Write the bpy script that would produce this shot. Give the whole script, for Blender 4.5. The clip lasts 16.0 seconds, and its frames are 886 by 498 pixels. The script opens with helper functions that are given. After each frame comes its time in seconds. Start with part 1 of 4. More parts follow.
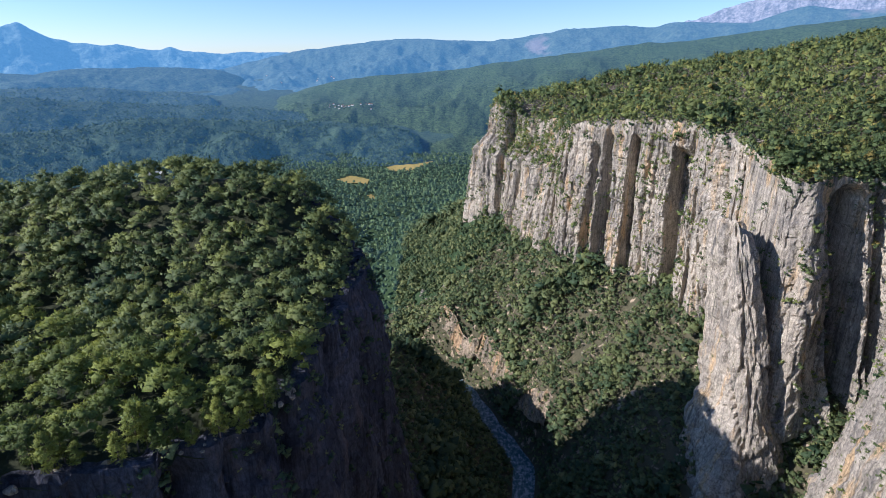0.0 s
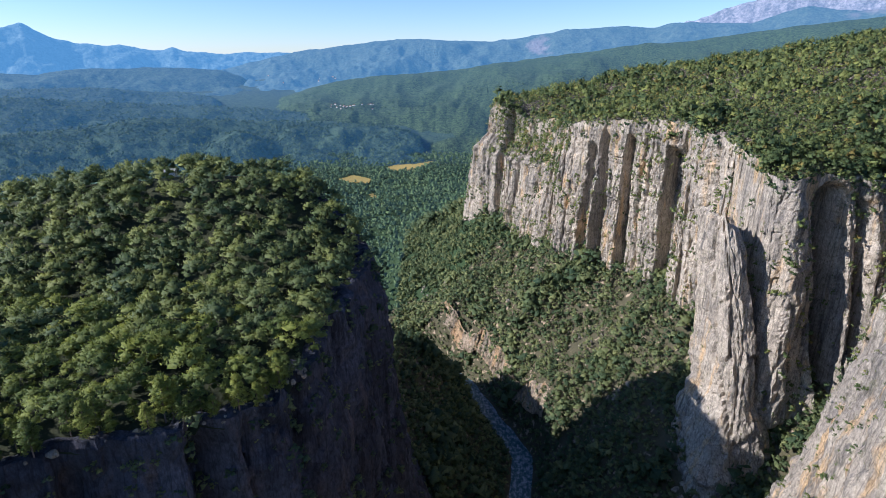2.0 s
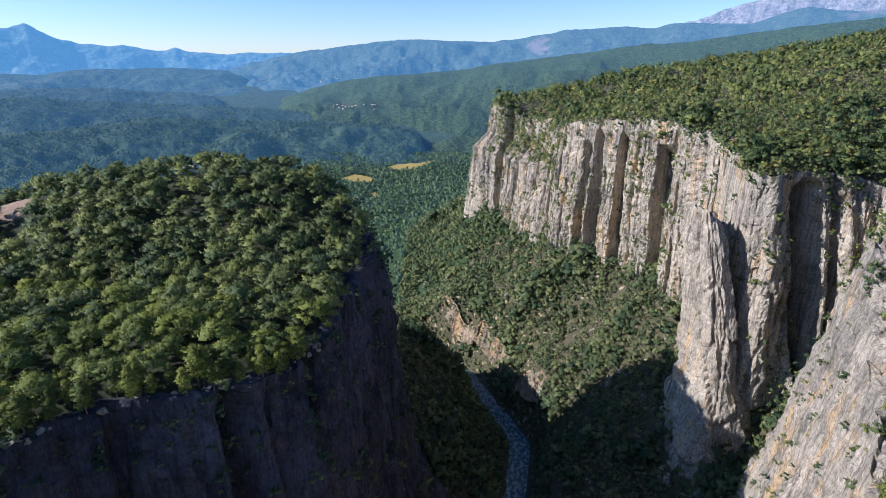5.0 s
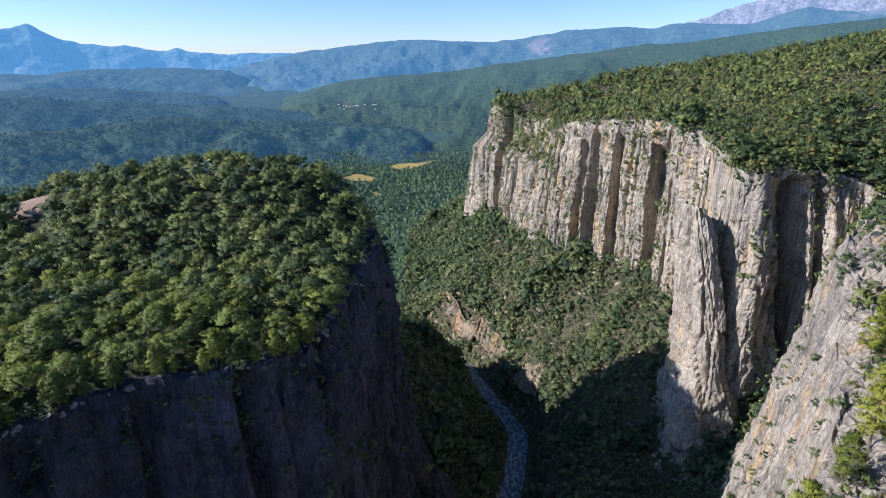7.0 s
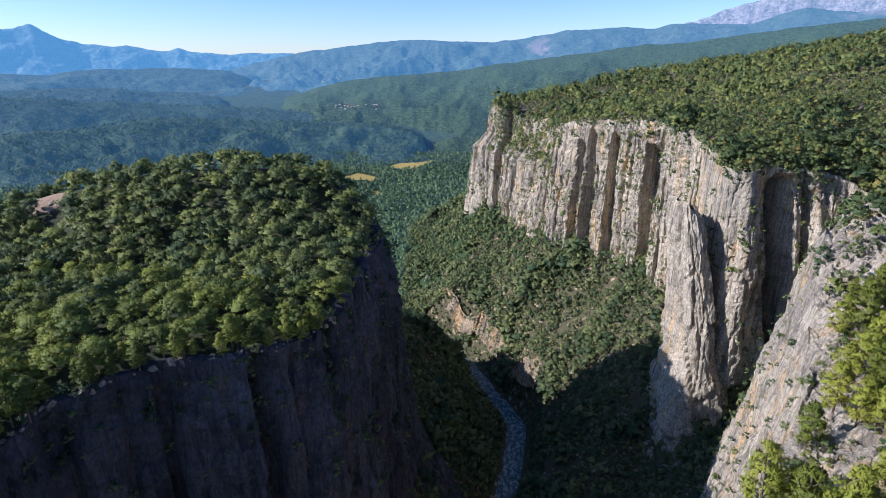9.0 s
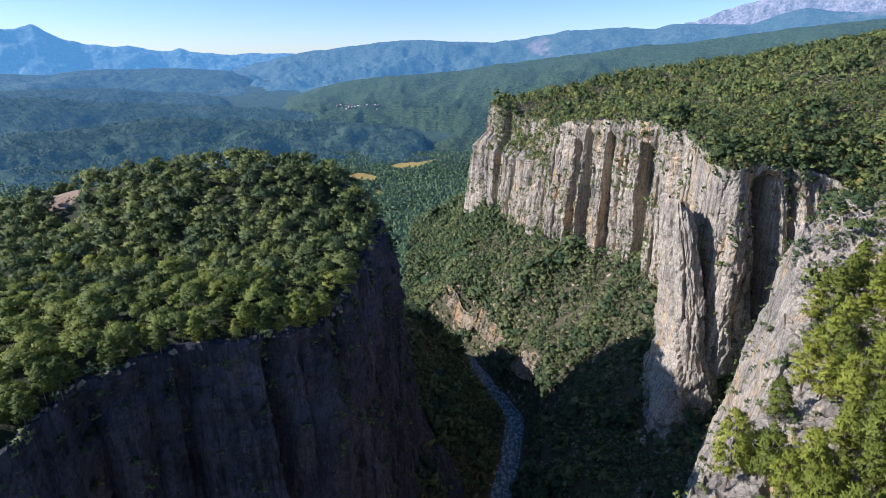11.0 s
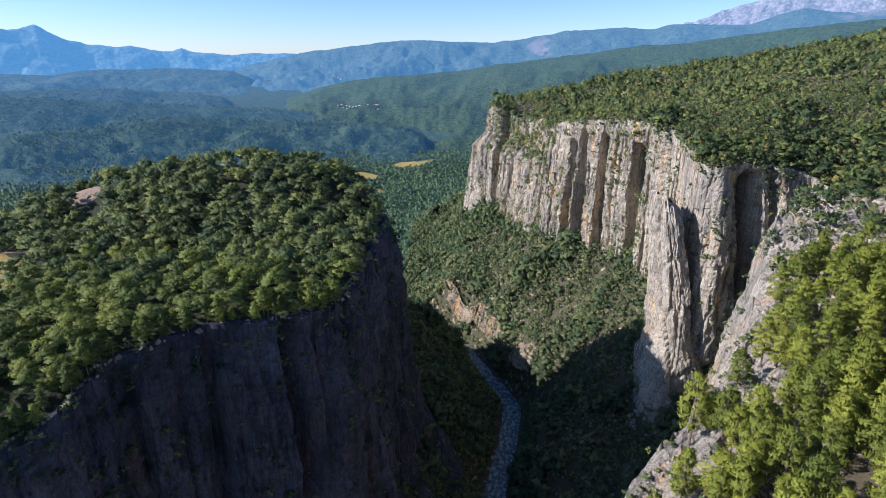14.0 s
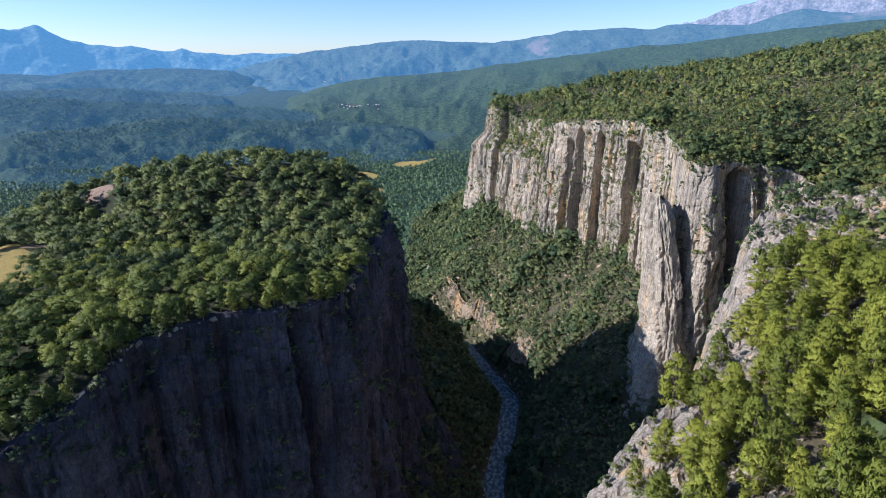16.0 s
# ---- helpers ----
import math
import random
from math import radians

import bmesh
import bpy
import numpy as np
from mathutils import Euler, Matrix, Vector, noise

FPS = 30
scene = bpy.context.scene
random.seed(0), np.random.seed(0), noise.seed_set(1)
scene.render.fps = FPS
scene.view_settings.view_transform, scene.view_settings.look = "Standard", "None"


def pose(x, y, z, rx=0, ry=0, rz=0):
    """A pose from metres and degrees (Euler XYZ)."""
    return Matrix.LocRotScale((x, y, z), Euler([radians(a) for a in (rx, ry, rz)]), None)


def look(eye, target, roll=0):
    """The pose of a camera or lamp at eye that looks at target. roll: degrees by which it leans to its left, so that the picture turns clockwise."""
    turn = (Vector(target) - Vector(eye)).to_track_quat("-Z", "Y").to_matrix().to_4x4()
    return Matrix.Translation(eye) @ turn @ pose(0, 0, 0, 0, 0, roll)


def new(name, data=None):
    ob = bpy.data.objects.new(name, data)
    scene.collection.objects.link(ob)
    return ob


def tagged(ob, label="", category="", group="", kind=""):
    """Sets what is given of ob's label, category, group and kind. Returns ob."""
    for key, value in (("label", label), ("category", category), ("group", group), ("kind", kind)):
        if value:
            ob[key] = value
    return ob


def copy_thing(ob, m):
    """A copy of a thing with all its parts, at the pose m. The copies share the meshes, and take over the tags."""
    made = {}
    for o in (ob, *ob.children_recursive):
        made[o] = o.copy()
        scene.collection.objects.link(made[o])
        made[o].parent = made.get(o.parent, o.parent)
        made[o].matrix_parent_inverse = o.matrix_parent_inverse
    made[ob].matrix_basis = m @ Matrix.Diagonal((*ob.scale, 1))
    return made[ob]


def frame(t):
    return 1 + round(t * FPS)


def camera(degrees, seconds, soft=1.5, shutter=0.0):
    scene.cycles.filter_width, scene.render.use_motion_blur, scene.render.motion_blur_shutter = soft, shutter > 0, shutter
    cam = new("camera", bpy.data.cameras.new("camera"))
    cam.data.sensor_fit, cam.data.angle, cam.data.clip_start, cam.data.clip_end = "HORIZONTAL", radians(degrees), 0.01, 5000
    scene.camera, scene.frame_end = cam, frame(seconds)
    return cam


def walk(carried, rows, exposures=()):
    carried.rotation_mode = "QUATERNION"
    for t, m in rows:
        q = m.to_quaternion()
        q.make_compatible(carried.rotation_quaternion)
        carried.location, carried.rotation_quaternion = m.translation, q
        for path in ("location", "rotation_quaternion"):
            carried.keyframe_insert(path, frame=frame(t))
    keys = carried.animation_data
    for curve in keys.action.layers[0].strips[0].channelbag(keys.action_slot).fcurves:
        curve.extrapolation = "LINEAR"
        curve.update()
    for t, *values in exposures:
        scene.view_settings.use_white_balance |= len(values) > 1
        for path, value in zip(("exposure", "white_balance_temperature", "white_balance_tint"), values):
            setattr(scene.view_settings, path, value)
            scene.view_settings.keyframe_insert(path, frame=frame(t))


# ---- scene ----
# z = 0 is just under the river's level; the camera starts 330 m above it and flies slowly backwards.
cam = camera(77.0, 16.0, 0.65)


def row(t):
    s = t / 16
    return (t, pose(1.52 * s - 0.61 * s * s, -114.5 * s - 2.74 * s * s, 330 + 11.0 * s + 3.07 * s * s,
                    90 - 19.45 + 0.0052 * t - 0.00056 * t * t, 0, 0.0539 * t - 0.00187 * t * t))


walk(cam, [row(t) for t in range(0, 17)], [(0, 0.45, 5280, 18), (16, 0.45, 5280, 18)])

# ---- light ----
SUN_EL, SUN_AZ = 30.0, 6.0     # elevation; degrees by which the light's way turns from +x towards +y
way = Vector((math.cos(radians(SUN_AZ)) * math.cos(radians(SUN_EL)), math.sin(radians(SUN_AZ)) * math.cos(radians(SUN_EL)), -math.sin(radians(SUN_EL))))
sun = new("sun", bpy.data.lights.new("sun", "SUN"))
sun.data.energy, sun.data.angle, sun.data.color = 5.0, radians(0.5), (1.0, 0.91, 0.77)
sun.matrix_world = look((0, 0, 900), Vector((0, 0, 900)) + way)
world = bpy.data.worlds.new("sky")
scene.world = world
world.use_nodes = True
wn = world.node_tree
sky = wn.nodes.new("ShaderNodeTexSky")
sky.sky_type, sky.sun_disc = "NISHITA", False
sky.sun_elevation, sky.sun_rotation = radians(SUN_EL), math.atan2(-way.x, -way.y)
sky.altitude, sky.air_density, sky.dust_density, sky.ozone_density = 800, 0.9, 0.15, 3.8
wn.nodes["Background"].inputs["Strength"].default_value = 0.104
wn.links.new(sky.outputs[0], wn.nodes["Background"].inputs["Color"])

# ---- noise and surfaces ----
TAB = np.random.RandomState(7).rand(64, 64, 64)


def vnoise(x, y, z=0.0):
    """Smooth value noise, -1 to 1."""
    x, y, z = np.broadcast_arrays(np.asarray(x, float), np.asarray(y, float), np.asarray(z, float))
    ix, iy, iz = np.floor(x).astype(int), np.floor(y).astype(int), np.floor(z).astype(int)
    fx, fy, fz = x - ix, y - iy, z - iz
    fx, fy, fz = fx * fx * (3 - 2 * fx), fy * fy * (3 - 2 * fy), fz * fz * (3 - 2 * fz)
    out = 0
    for a in (0, 1):
        for b in (0, 1):
            for c in (0, 1):
                w = (fx if a else 1 - fx) * (fy if b else 1 - fy) * (fz if c else 1 - fz)
                out = out + w * TAB[(ix + a) & 63, (iy + b) & 63, (iz + c) & 63]
    return out * 2 - 1


def fbm(x, y, z=0.0, octaves=4, gain=0.5):
    total, amp = 0, 1.0
    for k in range(octaves):
        total = total + amp * vnoise(np.asarray(x) * 2 ** k + 17.3 * k, np.asarray(y) * 2 ** k + 5.1 * k, np.asarray(z) * 2 ** k + 9.7 * k)
        amp *= gain
    return total


def cells(u, w, seed=0):
    """Random value of the nearest cell of a jittered grid, and how far its edge lies."""
    u, w = np.broadcast_arrays(np.asarray(u, float), np.asarray(w, float))
    iu, iw = np.floor(u).astype(int), np.floor(w).astype(int)
    best, second, value = np.full(u.shape, 9.0), np.full(u.shape, 9.0), np.zeros(u.shape)
    for a in (-1, 0, 1):
        for b in (-1, 0, 1):
            ju, jw = (iu + a) & 63, (iw + b) & 63
            k = int(seed * 7) & 63
            d = np.hypot(iu + a + TAB[ju, jw, k] - u, iw + b + TAB[ju, jw, (k + 20) & 63] - w)
            closer = d < best
            second = np.where(closer, best, np.minimum(second, d))
            value = np.where(closer, TAB[ju, jw, (k + 41) & 63], value)
            best = np.where(closer, d, best)
    return value, second - best


def smooth(a, b, x):
    f = np.clip((np.asarray(x, float) - a) / (b - a), 0, 1)
    return f * f * (3 - 2 * f)


class Sheet:
    """A smooth height over the plan through control heights."""

    def __init__(self, *groups):
        p = np.array([q for g in groups for q in g], float)
        self.p, n = p, len(p)
        d = np.hypot(p[:, None, 0] - p[None, :, 0], p[:, None, 1] - p[None, :, 1]) / 100
        k = np.where(d > 0, d * d * np.log(d + 1e-9), 0) + np.eye(n) * 0.02
        q = np.c_[np.ones(n), p[:, :2] / 100]
        a = np.block([[k, q], [q.T, np.zeros((3, 3))]])
        self.w = np.linalg.solve(a, np.r_[p[:, 2], 0, 0, 0])

    def __call__(self, x, y):
        x, y = np.broadcast_arrays(np.asarray(x, float), np.asarray(y, float))
        out = self.w[-3] + self.w[-2] * x / 100 + self.w[-1] * y / 100
        for (px, py, _), w in zip(self.p, self.w):
            d = np.hypot(x - px, y - py) / 100
            out = out + w * d * d * np.log(d + 1e-9)
        return out


def inside(poly, x, y):
    """True where (x, y) lies within the polygon, and the distance to its edge."""
    x, y = np.asarray(x, float), np.asarray(y, float)
    hit, dist = np.zeros(x.shape, bool), np.full(x.shape, 1e9)
    for (ax, ay), (bx, by) in zip(poly, list(poly[1:]) + [poly[0]]):
        with np.errstate(divide="ignore", invalid="ignore"):
            cross = ((ay > y) != (by > y)) & (x < (bx - ax) * (y - ay) / (by - ay + 1e-12) + ax)
        hit ^= cross
        ex, ey = bx - ax, by - ay
        f = np.clip(((x - ax) * ex + (y - ay) * ey) / (ex * ex + ey * ey + 1e-9), 0, 1)
        dist = np.minimum(dist, np.hypot(x - ax - f * ex, y - ay - f * ey))
    return hit, dist


def mesh_object(name, verts, faces, materials, smooth_shade=True, slots=None, normals=None, tones=None):
    me = bpy.data.meshes.new(name)
    verts, faces = np.asarray(verts, np.float32), np.asarray(faces, np.int32)
    n = faces.shape[1]
    me.vertices.add(len(verts))
    me.vertices.foreach_set("co", verts.ravel())
    me.loops.add(faces.size)
    me.loops.foreach_set("vertex_index", faces.ravel())
    me.polygons.add(len(faces))
    me.polygons.foreach_set("loop_start", np.arange(0, faces.size, n, dtype=np.int32))
    me.polygons.foreach_set("use_smooth", np.full(len(faces), smooth_shade))
    if slots is not None:
        me.polygons.foreach_set("material_index", np.asarray(slots, np.int32))
    for m in materials:
        me.materials.append(m)
    me.update(calc_edges=True)
    if tones is not None:
        at = me.attributes.new("tone", "FLOAT", "POINT")
        at.data.foreach_set("value", np.asarray(tones, np.float32))
    if normals is not None:
        at = me.attributes.new("custom_normal", "FLOAT_VECTOR", "POINT")
        at.data.foreach_set("vector", np.asarray(normals, np.float32).ravel())
    return new(name, me)


def grid_faces(nu, nv):
    i = np.arange((nu - 1) * (nv - 1))
    a = (i // (nv - 1)) * nv + i % (nv - 1)
    return np.c_[a, a + nv, a + nv + 1, a + 1]


# ---- materials ----
def material(name, rough=0.9):
    m = bpy.data.materials.new(name)
    m.use_nodes = True
    b = m.node_tree.nodes["Principled BSDF"]
    b.inputs["Roughness"].default_value = rough
    b.inputs["Specular IOR Level"].default_value = 0.25
    return m, m.node_tree, b


def add(nt, kind, **values):
    n = nt.nodes.new(kind)
    for k, v in values.items():
        n.inputs[k].default_value = v
    return n


def scaled(nt, sx, sy, sz):
    g = nt.nodes.new("ShaderNodeNewGeometry")
    v = nt.nodes.new("ShaderNodeVectorMath")
    v.operation = "MULTIPLY"
    v.inputs[1].default_value = (sx, sy, sz)
    nt.links.new(g.outputs["Position"], v.inputs[0])
    return v.outputs[0]


def noise_at(nt, vec, scale=1.0, detail=4.0, rough=0.55):
    n = add(nt, "ShaderNodeTexNoise", Scale=scale, Detail=detail, Roughness=rough)
    nt.links.new(vec, n.inputs["Vector"])
    return n.outputs["Fac"]


def ramp(nt, fac, *stops):
    r = nt.nodes.new("ShaderNodeValToRGB")
    while len(r.color_ramp.elements) < len(stops):
        r.color_ramp.elements.new(0.5)
    for e, (pos, col) in zip(r.color_ramp.elements, stops):
        e.position, e.color = pos, (*col, 1) if len(col) == 3 else col
    nt.links.new(fac, r.inputs[0])
    return r.outputs[0]


def mix(nt, fac, a, b, blend="MIX"):
    n = nt.nodes.new("ShaderNodeMix")
    n.data_type, n.blend_type = "RGBA", blend
    for value, slot in ((fac, 0), (a, 6), (b, 7)):
        if isinstance(value, (int, float)):
            n.inputs[slot].default_value = value
        elif isinstance(value, tuple):
            n.inputs[slot].default_value = (*value, 1)
        else:
            nt.links.new(value, n.inputs[slot])
    return n.outputs[2]


def bump(nt, b, height, strength, distance):
    n = add(nt, "ShaderNodeBump", Strength=strength, Distance=distance)
    nt.links.new(height, n.inputs["Height"])
    nt.links.new(n.outputs[0], b.inputs["Normal"])


def rock_material(name, pale, grey, dark, ochre, ochre_from=0.56, tufts=None):
    """Weathered limestone: grey skin, upright wash marks, warm fresh scars, lichen, cracks and, on ledges, cushions of grass."""
    m, nt, b = material(name, 0.92)
    big = noise_at(nt, scaled(nt, 0.035, 0.035, 0.02), 1, 7, 0.62)
    streak = noise_at(nt, scaled(nt, 0.24, 0.24, 0.012), 1, 5, 0.6)
    where = noise_at(nt, scaled(nt, 0.03, 0.03, 0.03), 1, 3)
    fine = noise_at(nt, scaled(nt, 0.8, 0.8, 0.55), 1, 9, 0.78)
    col = ramp(nt, big, (0.36, grey), (0.64, pale))
    wash = mix(nt, 1.0, ramp(nt, streak, (0.48, (0.0,) * 3), (0.59, (0.85,) * 3)), ramp(nt, where, (0.40, (0.15,) * 3), (0.60, (1.0,) * 3)), "MULTIPLY")
    col = mix(nt, wash, col, tuple(dark))
    warm = noise_at(nt, scaled(nt, 0.085, 0.085, 0.020), 1, 6, 0.62)
    col = mix(nt, ramp(nt, warm, (ochre_from, (0,) * 3), (ochre_from + 0.09, (0.8,) * 3)), col, tuple(ochre))
    bands = noise_at(nt, scaled(nt, 0.03, 0.03, 0.30), 1, 5, 0.6)
    col = mix(nt, 0.5, col, ramp(nt, bands, (0.40, (0.72,) * 3), (0.58, (1.08,) * 3)), "MULTIPLY")
    moss = noise_at(nt, scaled(nt, 0.22, 0.22, 0.16), 1, 8, 0.75)
    col = mix(nt, ramp(nt, moss, (0.55, (0,) * 3), (0.66, (0.55,) * 3)), col, tuple(0.5 * v * w for v, w in zip(grey, (0.9, 1.0, 0.65))))
    col = mix(nt, 0.8, col, ramp(nt, fine, (0.34, (0.40,) * 3), (0.64, (1.30,) * 3)), "MULTIPLY")
    for sx, sz, deep in ((0.20, 0.022, 0.45), (0.42, 0.09, 0.32), (0.9, 0.5, 0.25)):
        v = add(nt, "ShaderNodeTexVoronoi", Scale=1.0)
        v.feature = "DISTANCE_TO_EDGE"
        wob = add(nt, "ShaderNodeTexNoise", Scale=3.0, Detail=4.0)
        nt.links.new(scaled(nt, sx, sx, sz), wob.inputs["Vector"])
        vec = nt.nodes.new("ShaderNodeVectorMath")
        nt.links.new(scaled(nt, sx, sx, sz), vec.inputs[0])
        nt.links.new(mix(nt, 0.5, (0.0, 0.0, 0.0), wob.outputs["Color"]), vec.inputs[1])
        nt.links.new(vec.outputs[0], v.inputs["Vector"])
        col = mix(nt, deep, col, ramp(nt, v.outputs["Distance"], (0.0, (0.1,) * 3), (0.06, (1.0,) * 3)), "MULTIPLY")
    if tufts:
        spots = noise_at(nt, scaled(nt, 0.42, 0.42, 0.42), 1, 5, 0.6)
        col = mix(nt, ramp(nt, spots, (0.63, (0,) * 3), (0.67, (0.9,) * 3)), col, tuple(tufts))
    nt.links.new(col, b.inputs["Base Color"])
    bump(nt, b, noise_at(nt, scaled(nt, 1.1, 1.1, 0.8), 1, 8, 0.72), 1.0, 0.9)
    return m


def ground_material(name, a, b_, stone, stone_from=0.60, scale=0.08):
    m, nt, b = material(name, 0.95)
    n1 = noise_at(nt, scaled(nt, scale, scale, scale), 1, 6)
    n2 = noise_at(nt, scaled(nt, 0.5, 0.5, 0.5), 1, 5)
    col = mix(nt, n2, tuple(a), tuple(b_))
    col = mix(nt, ramp(nt, n1, (stone_from, (0,) * 3), (stone_from + 0.07, (1,) * 3)), col, tuple(stone))
    nt.links.new(col, b.inputs["Base Color"])
    bump(nt, b, n2, 0.8, 0.8)
    return m


def leaf_material(name, dark, middle, light, glow=None, patch=0.09, autumn=None, single=False):
    """Foliage: each tree has its own tone (or, single, each object its own), with patches of lighter and darker wood."""
    m, nt, b = material(name, 0.65)
    n1 = noise_at(nt, scaled(nt, patch, patch, patch * 0.5), 1, 3)
    broad = noise_at(nt, scaled(nt, patch * 0.18, patch * 0.18, patch * 0.18), 1, 3)
    if single:
        own = nt.nodes.new("ShaderNodeObjectInfo").outputs["Random"]
    else:
        tone = nt.nodes.new("ShaderNodeAttribute")
        tone.attribute_name = "tone"
        own = tone.outputs["Fac"]
    g = nt.nodes.new("ShaderNodeNewGeometry")
    mixed = mix(nt, 0.10, mix(nt, 0.55, mix(nt, 0.5, n1, broad), own), g.outputs["Random Per Island"])
    col = ramp(nt, mixed, (0.22, dark), (0.50, middle), (0.76, light))
    if autumn:
        n2 = noise_at(nt, scaled(nt, 0.11, 0.11, 0.11), 1, 2)
        col = mix(nt, ramp(nt, n2, (0.60, (0,) * 3), (0.68, (0.8,) * 3)), col, tuple(autumn))
    tips = noise_at(nt, scaled(nt, 1.7, 1.7, 1.7), 1, 4, 0.7)
    col = mix(nt, 0.75, col, ramp(nt, tips, (0.35, (0.6,) * 3), (0.65, (1.25,) * 3)), "MULTIPLY")
    bump(nt, b, tips, 0.6, 0.3)
    nt.links.new(col, b.inputs["Base Color"])
    # distance haze painted on the leaves as a faint emission
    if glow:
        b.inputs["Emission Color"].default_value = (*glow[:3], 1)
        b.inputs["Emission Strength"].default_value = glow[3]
    thin = nt.nodes.new("ShaderNodeBsdfTranslucent")
    nt.links.new(col, thin.inputs["Color"])
    both = add(nt, "ShaderNodeMixShader", Fac=0.3)
    nt.links.new(b.outputs[0], both.inputs[1])
    nt.links.new(thin.outputs[0], both.inputs[2])
    nt.links.new(both.outputs[0], nt.nodes["Material Output"].inputs["Surface"])
    return m


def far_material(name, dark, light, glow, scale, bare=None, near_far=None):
    """Wooded slopes kilometres off, their blue haze painted on as emission."""
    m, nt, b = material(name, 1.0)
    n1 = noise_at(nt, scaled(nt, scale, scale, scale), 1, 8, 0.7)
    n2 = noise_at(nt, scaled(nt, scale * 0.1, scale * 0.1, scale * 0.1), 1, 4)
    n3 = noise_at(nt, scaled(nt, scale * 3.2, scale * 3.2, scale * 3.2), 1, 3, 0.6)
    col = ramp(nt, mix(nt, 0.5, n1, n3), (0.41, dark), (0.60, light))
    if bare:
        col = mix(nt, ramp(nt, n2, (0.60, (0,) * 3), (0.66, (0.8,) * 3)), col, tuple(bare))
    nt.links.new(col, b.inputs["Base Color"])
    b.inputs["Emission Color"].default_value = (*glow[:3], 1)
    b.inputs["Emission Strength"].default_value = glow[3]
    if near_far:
        # a backdrop that reaches from near to far: its painted haze glows more the farther it lies
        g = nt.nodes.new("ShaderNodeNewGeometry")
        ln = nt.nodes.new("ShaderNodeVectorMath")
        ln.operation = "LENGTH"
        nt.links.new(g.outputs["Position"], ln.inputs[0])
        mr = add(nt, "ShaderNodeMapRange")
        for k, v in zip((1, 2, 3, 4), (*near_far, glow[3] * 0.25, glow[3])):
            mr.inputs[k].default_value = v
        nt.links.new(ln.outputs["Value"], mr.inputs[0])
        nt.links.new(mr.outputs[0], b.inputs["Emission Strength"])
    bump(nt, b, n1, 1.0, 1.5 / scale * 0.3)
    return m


ROCK = rock_material("limestone", (0.615, 0.515, 0.380), (0.392, 0.334, 0.256), (0.165, 0.148, 0.128), (0.64, 0.42, 0.20), 0.555, (0.135, 0.135, 0.055))
ROCK_TAN = rock_material("ochre_limestone", (0.50, 0.385, 0.255), (0.33, 0.26, 0.175), (0.17, 0.14, 0.11), (0.56, 0.36, 0.18), 0.50, (0.11, 0.115, 0.045))
# Same limestone, with the cliff's dark bluish shade put into the colour.
ROCK_SHADE = rock_material("shaded_limestone", (0.118, 0.118, 0.142), (0.054, 0.055, 0.070), (0.016, 0.017, 0.024), (0.13, 0.105, 0.105))
NEEDLES = ground_material("needle_litter", (0.028, 0.036, 0.014), (0.060, 0.060, 0.028), (0.14, 0.115, 0.07), 0.66, 0.11)
SOIL = ground_material("forest_soil", (0.060, 0.052, 0.028), (0.130, 0.100, 0.060), (0.42, 0.34, 0.26), 0.56, 0.30)
SCREE = ground_material("scrub_slope", (0.050, 0.050, 0.024), (0.125, 0.105, 0.058), (0.40, 0.30, 0.195), 0.58, 0.16)
FLOOR = ground_material("wooded_floor", (0.022, 0.045, 0.016), (0.055, 0.085, 0.03), (0.14, 0.12, 0.07), 0.66, 0.02)
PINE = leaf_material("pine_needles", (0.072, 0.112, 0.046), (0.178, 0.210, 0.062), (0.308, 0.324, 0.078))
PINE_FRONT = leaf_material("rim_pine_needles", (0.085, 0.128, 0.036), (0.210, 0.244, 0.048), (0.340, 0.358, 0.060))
# Brighter copy of the needles, with the sunlit look put into the colour.
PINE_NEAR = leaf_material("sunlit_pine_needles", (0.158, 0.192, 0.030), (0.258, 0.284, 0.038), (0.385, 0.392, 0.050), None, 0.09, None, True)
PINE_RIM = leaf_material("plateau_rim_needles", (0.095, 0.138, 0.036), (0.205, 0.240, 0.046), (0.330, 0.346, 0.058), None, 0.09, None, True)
PINE_WARM = leaf_material("tableland_leaves", (0.054, 0.092, 0.038), (0.145, 0.182, 0.056), (0.310, 0.330, 0.082), None, 0.05, (0.34, 0.25, 0.06))
SCRUB = leaf_material("scrub_leaves", (0.038, 0.074, 0.037), (0.118, 0.156, 0.060), (0.275, 0.290, 0.104), None, 0.06)
# Valley leaves carry a little blue haze, painted in as emission.
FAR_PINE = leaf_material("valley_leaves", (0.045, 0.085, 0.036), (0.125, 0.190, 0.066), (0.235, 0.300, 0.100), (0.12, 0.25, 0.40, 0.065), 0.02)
WATER, nt_, b_ = material("river_water", 0.35)
nt_.links.new(ramp(nt_, noise_at(nt_, scaled(nt_, 0.34, 0.22, 1), 1, 7, 0.75), (0.42, (0.035, 0.085, 0.09)), (0.50, (0.10, 0.15, 0.15)), (0.58, (0.34, 0.35, 0.34))), b_.inputs["Base Color"])
bump(nt_, b_, noise_at(nt_, scaled(nt_, 0.9, 0.5, 1), 1, 4), 0.4, 0.3)
GRAVEL = ground_material("river_gravel", (0.32, 0.30, 0.27), (0.52, 0.49, 0.44), (0.24, 0.22, 0.20), 0.55, 0.3)
EARTH = ground_material("bare_earth", (0.29, 0.20, 0.125), (0.42, 0.29, 0.20), (0.13, 0.12, 0.05), 0.62, 0.3)
MEADOW = ground_material("dry_meadow", (0.33, 0.24, 0.065), (0.42, 0.31, 0.09), (0.16, 0.17, 0.05), 0.60, 0.15)
